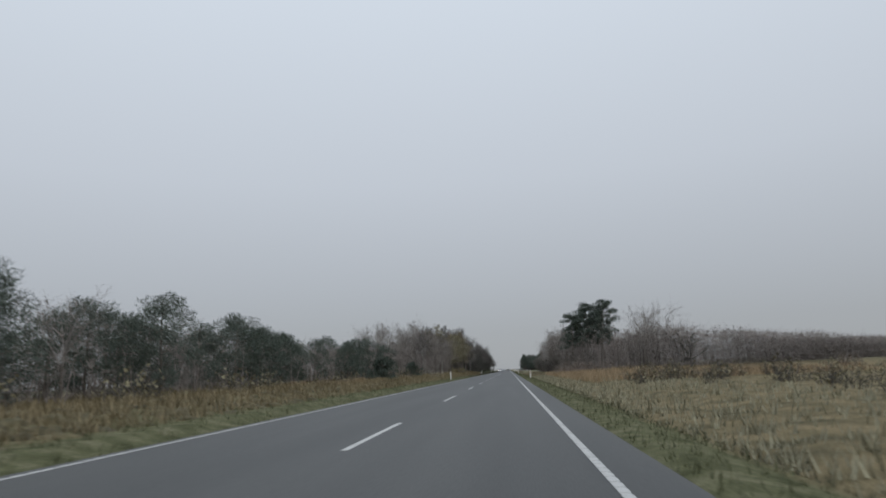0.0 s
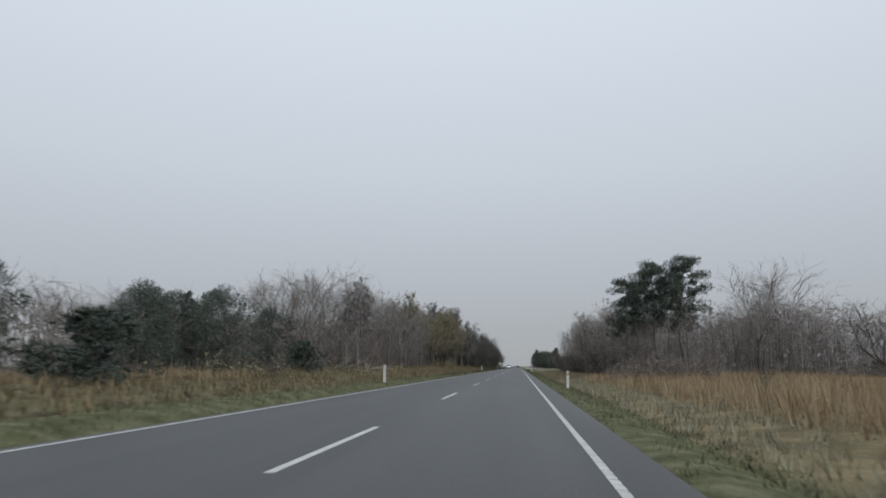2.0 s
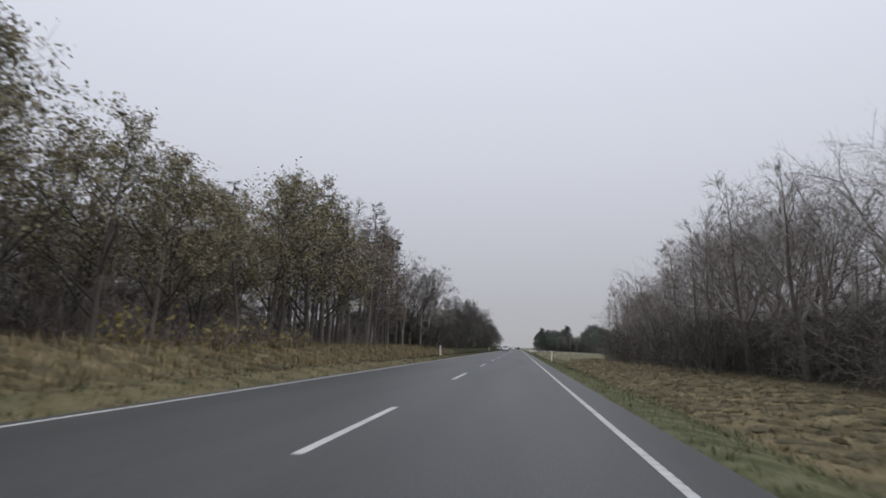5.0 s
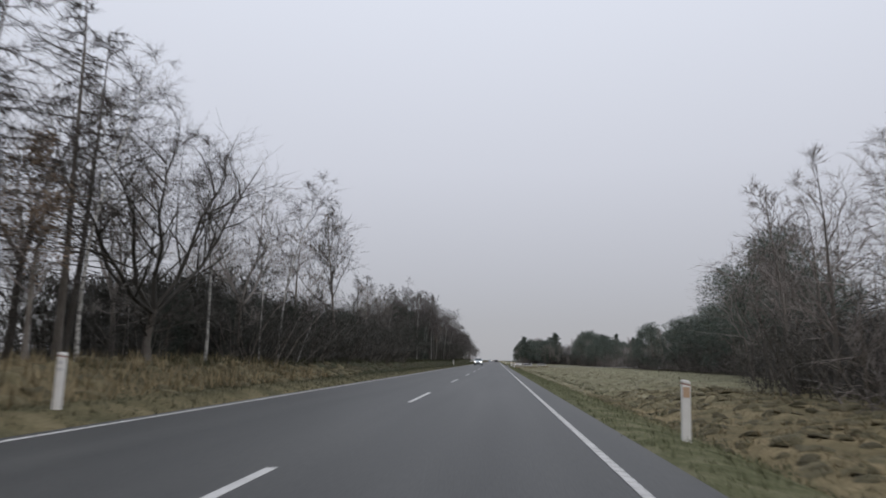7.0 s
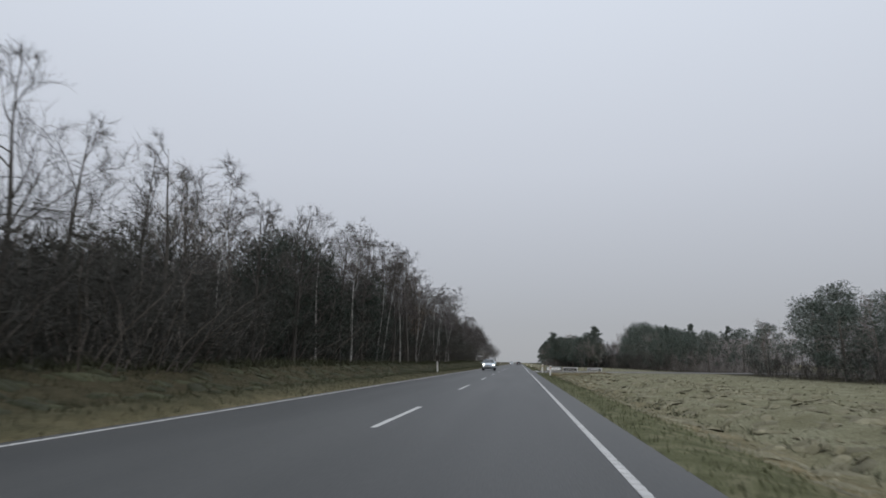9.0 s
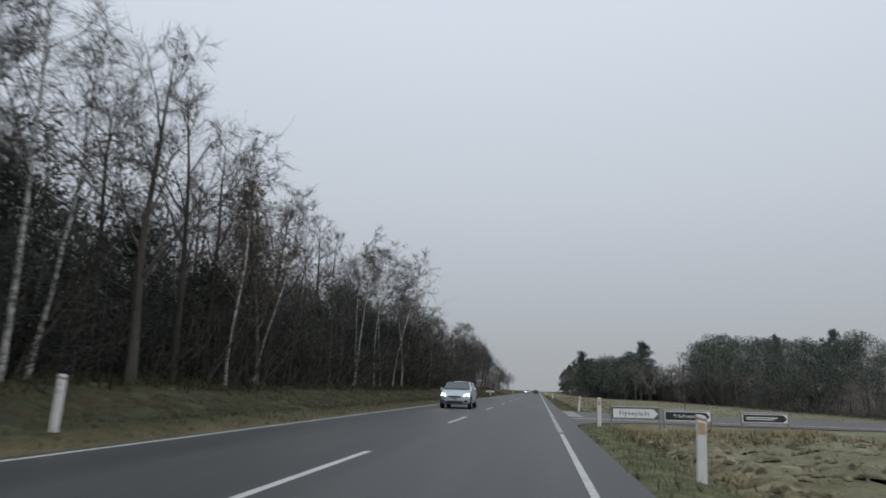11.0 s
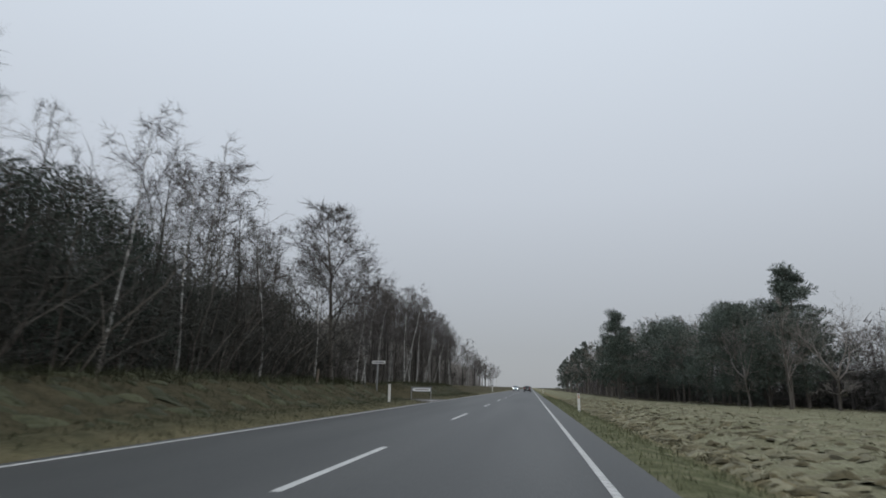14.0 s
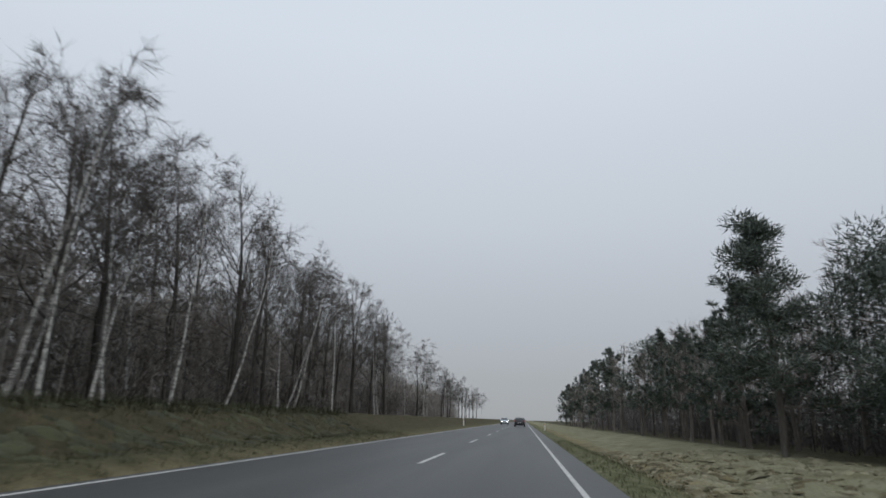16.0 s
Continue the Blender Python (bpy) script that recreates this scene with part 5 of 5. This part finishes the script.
def at_ground(x, y):
    return gz(x, y)


low_sign("white arrow sign reading Flyveplads on steel legs", 3.80, 298.7, 0.42, 12, 1.72, 0.38, 1, False, "Flyveplads", ground_z=at_ground(3.8, 298.7))
low_sign("dark arrow sign reading Friluftcenter on steel legs", 5.75, 299.4, 0.36, 12, 1.72, 0.34, 1, True, "Friluftcenter", ground_z=at_ground(5.75, 299.4))
low_sign("small dark arrow sign with white writing", 8.55, 299.8, 0.36, 12, 1.7, 0.30, 1, True, "", [(-0.42, 0.28, 0.03, 0.15), (-0.42, 0.2, -0.17, -0.06)], ground_z=at_ground(8.55, 299.8))
low_sign("white low arrow sign beside the side road", -9.5, 403.9, 0.78, -8, 1.75, 0.32, -1, False, "", [(-0.3, 0.4, -0.09, 0.09)], ground_z=at_ground(-9.5, 403.9))


def finger_sign(x, y, z_panel, w):
    gzv = gz(x, y)
    root = tagged(new("finger_sign"), "white finger sign on a tall grey steel post", "road sign")
    root.matrix_basis = pose(x, y, gzv, 0, 0, -6)
    b = Build()
    b.tube([Vector((0, 0, -0.4)), Vector((0, 0, z_panel - gzv - 0.14))], [0.045, 0.04], 12, True)
    part("post", b, M_STEEL, root)
    b = Build()
    b.box(-0.05, -0.03, z_panel - gzv - 0.2, 0.05, 0.03, z_panel - gzv - 0.1)
    part("bracket", b, M_STEEL, root)
    b = Build()
    b.prism(arrow_outline(w, 0.22, -1), -0.012, 0.012)
    panel = part("panel", b, M_SIGNWHITE, root)
    panel.matrix_basis = pose(0.05, 0, z_panel - gzv)
    b = Build()
    b.box(-0.33 * w, -0.0155, -0.028, 0.4 * w, -0.0125, 0.03)
    part("writing_bar", b, M_SIGNGREY, panel)
    return root


finger_sign(-10.8, 393.0, 2.72, 1.05)


def field_pole(x, y, h):
    root = tagged(new("marker_pole"), "thin dark pole standing in the field", "pole")
    root.matrix_basis = pose(x, y, gz(x, y))
    b = Build()
    b.tube([Vector((0, 0, -0.3)), Vector((0, 0, h))], [0.03, 0.025], 8, True)
    part("shaft", b, M_CAP, root)
    b = Build()
    b.box(-0.05, -0.04, h - 0.55, 0.05, 0.04, h)
    part("head", bevelled(b, 0.012), M_CAP, root)
    return root


field_pole(8.75, 309.4 + 4, 2.9)


# ================= cars =================
# stations of an MPV body from nose to tail: y, half width at sill, belt half width, belt height, roof half width, roof height, underside
MPV = [(0.00, 0.62, 0.60, 0.62, 0.55, 0.66, 0.28), (0.10, 0.78, 0.76, 0.72, 0.70, 0.78, 0.22), (0.45, 0.87, 0.85, 0.88, 0.78, 0.94, 0.20), (0.95, 0.90, 0.88, 0.98, 0.80, 1.06, 0.20),
       (1.20, 0.90, 0.89, 1.00, 0.78, 1.14, 0.20), (1.75, 0.905, 0.895, 1.00, 0.68, 1.47, 0.20), (2.10, 0.905, 0.895, 1.01, 0.66, 1.56, 0.20), (2.80, 0.905, 0.895, 1.02, 0.66, 1.59, 0.20),
       (3.50, 0.90, 0.89, 1.04, 0.65, 1.56, 0.22), (4.05, 0.87, 0.86, 1.06, 0.62, 1.45, 0.26), (4.28, 0.84, 0.82, 1.02, 0.60, 1.16, 0.30), (4.36, 0.76, 0.74, 0.80, 0.58, 0.90, 0.34)]


def car(name, label, paint, lit, scale=1.0):
    """A five-door family car, nose at y = 0, tail to +y, wheels on z = 0."""
    root = tagged(new(name), label, "car")
    ns = len(MPV)
    b = Build()
    ringn = 11
    for y, sill, belt, bz, roof, rz, uz in MPV:
        prof = [(sill * 0.86, uz), (sill, uz + 0.10), (sill + 0.012, (uz + bz) / 2), (belt, bz), ((belt + roof) / 2 + 0.015, (bz + rz) / 2 + 0.02), (roof, rz - 0.035)]
        prof = prof + [(0.0, rz)]
        half = prof
        ringpts = half + [(-x, z) for x, z in reversed(half[:-1])]
        for x, z in ringpts:
            b.v.append(Vector((x, y, z)))
    k = 13
    for i in range(ns - 1):
        for s in range(k - 1):
            a = i * k + s
            b.f.append((a, a + 1, a + 1 + k, a + k))
        b.f.append((i * k + k - 1, i * k, (i + 1) * k, (i + 1) * k + k - 1))
    b.f.append(tuple(reversed(range(k))))
    b.f.append(tuple((ns - 1) * k + s for s in range(k)))
    # wheel arches are dark discs in front of the sill, tyres stand inside them
    body = part("body", b, paint, root, smooth=True)
    bev = body.modifiers.new("round", "SUBSURF")
    bev.levels = bev.render_levels = 1

    def surf(y, level):
        """Half width and height on the flank: level 0 belt, 1 roof edge."""
        for i in range(ns - 1):
            if MPV[i][0] <= y <= MPV[i + 1][0]:
                t = (y - MPV[i][0]) / (MPV[i + 1][0] - MPV[i][0])
                m = [a + (c - a) * t for a, c in zip(MPV[i], MPV[i + 1])]
                return m[2] + (m[4] - m[2]) * level, m[3] + (m[5] - m[3]) * level
        return MPV[-1][2], MPV[-1][3]

    def pane(nm, outer, mat, lab=""):
        """A slightly thick pane from its four corners."""
        q = Build()
        c = [Vector(p) for p in outer]
        nrm = (c[1] - c[0]).cross(c[3] - c[0]).normalized()
        q.v = [p + nrm * 0.012 for p in c] + [p - nrm * 0.02 for p in c]
        q.f = [(0, 1, 2, 3), (7, 6, 5, 4)] + [(i, (i + 4), (i + 1) % 4 + 4, (i + 1) % 4) for i in range(4)]
        return part(nm, q, mat, body, lab)

    pane("windscreen", [(-0.79, 0.98, 1.085), (0.79, 0.98, 1.085), (0.62, 1.80, 1.515), (-0.62, 1.80, 1.515)], M_WINDOW)
    pane("rear_window", [(0.60, 4.33, 1.12), (-0.60, 4.33, 1.12), (-0.54, 4.13, 1.44), (0.54, 4.13, 1.44)], M_WINDOW)
    for sx in (-1, 1):
        for y0, y1 in ((1.62, 2.48), (2.58, 3.42), (3.50, 3.98)):
            (a0, b0), (a1, b1) = surf(y0 + (0.28 if y0 < 1.7 else 0.04), 0.86), surf(y1 - 0.05, 0.86)
            (c0, d0), (c1, d1) = surf(y0, 0.12), surf(y1, 0.12)
            pts = [(sx * (c0 + 0.012), y0, d0), (sx * (c1 + 0.012), y1, d1), (sx * (a1 + 0.02), y1 - 0.05, b1), (sx * (a0 + 0.02), y0 + (0.28 if y0 < 1.7 else 0.04), b0)]
            pane("side_window", pts if sx > 0 else list(reversed(pts)), M_WINDOW)
        m = Build()
        m.box(sx * 0.90 if sx > 0 else -1.08, 1.50, 1.02, 1.08 if sx > 0 else -0.90, 1.62, 1.16)
        part("wing_mirror", bevelled(m, 0.03), paint, body)
        for y in (0.82, 3.42):
            w = Build()
            ringv = [Vector((sx * 0.72, y, 0.32)), Vector((sx * 0.74, y, 0.32)), Vector((sx * 0.90, y, 0.32)), Vector((sx * 0.915, y, 0.32))]
            w.tube(ringv, [0.29, 0.32, 0.32, 0.29], 24, True)
            wheel = part("wheel", w, M_TYRE, root, smooth=False)
            rim = Build()
            rim.tube([Vector((sx * 0.90, y, 0.32)), Vector((sx * 0.922, y, 0.32))], [0.215, 0.20], 20, True)
            part("rim", rim, M_ALLOY, wheel)
            arch = Build()
            arch.tube([Vector((sx * 0.70, y, 0.34)), Vector((sx * 0.912, y, 0.34))], [0.385, 0.385], 24, True)
            part("wheel_arch", arch, M_BLACK, body)
        for y in (2.28, 3.22):
            hnd = Build()
            hnd.box(0.905 if sx > 0 else -0.935, y, 0.90, 0.935 if sx > 0 else -0.905, y + 0.17, 0.935)
            part("door_handle", bevelled(hnd, 0.008), paint, body)
        hl = Build()
        pts = [Vector((sx * 0.52, 0.06, 0.66)), Vector((sx * 0.80, 0.22, 0.70)), Vector((sx * 0.79, 0.36, 0.84)), Vector((sx * 0.55, 0.13, 0.78))]
        nrm = Vector((sx * 0.35, -0.9, 0.2)).normalized()
        hl.v = [p + nrm * 0.05 for p in pts] + [p - nrm * 0.05 for p in pts]
        hl.f = [(0, 1, 2, 3), (7, 6, 5, 4)] + [(i, i + 4, (i + 1) % 4 + 4, (i + 1) % 4) for i in range(4)]
        part("headlight", hl, M_HEADLIGHT if lit else M_SILVERREF, body, "lit headlight" if lit else "")
        tl = Build()
        tl.box(sx * 0.66 if sx > 0 else -0.84, 4.24, 0.82, 0.84 if sx > 0 else -0.66, 4.38, 1.10)
        part("tail_light", bevelled(tl, 0.03), M_REDLAMP, body)
        fog = Build()
        fog.box(sx * 0.52 if sx > 0 else -0.74, 0.03, 0.36, 0.74 if sx > 0 else -0.52, 0.14, 0.47)
        part("lower_vent", bevelled(fog, 0.02), M_BLACK, body)
    g = Build()
    g.box(-0.36, -0.03, 0.61, 0.36, 0.06, 0.71)
    part("grille", bevelled(g, 0.02), M_BLACK, body)
    g = Build()
    g.box(-0.48, -0.03, 0.31, 0.48, 0.06, 0.42)
    part("lower_grille", bevelled(g, 0.02), M_BLACK, body)
    for yy, zz in ((-0.045, 0.49), (4.40, 0.62)):
        g = Build()
        g.box(-0.26, yy - 0.01, zz, 0.26, yy + 0.02, zz + 0.11)
        plate = part("number_plate", g, M_SIGNWHITE, body)
        g = Build()
        e = -0.013 if yy < 0 else 0.023
        g.box(-0.2, yy + e - 0.002, zz + 0.03, 0.2, yy + e + 0.002, zz + 0.08)
        part("writing_bar", g, M_SIGNDARK, plate)
    g = Build()
    g.box(-0.72, 0.98, 1.10, 0.66, 1.02, 1.12)
    part("wiper", g, M_BLACK, body)
    return root


oncoming = car("oncoming_car", "silver-blue family car with lit headlights in its lane", M_CARPAINT, True)
oncoming.matrix_basis = pose(-4.45, 310.9, 0.006)
ahead = car("car", "dark car far ahead in the lane", M_CARDARK, False)
ahead.matrix_basis = pose(-0.75, 512.5, 0.006, 0, 0, 180)
far_car = copy_thing(oncoming, pose(-4.55, 548, 0.006))
tagged(far_car, "distant oncoming car with lit headlights")
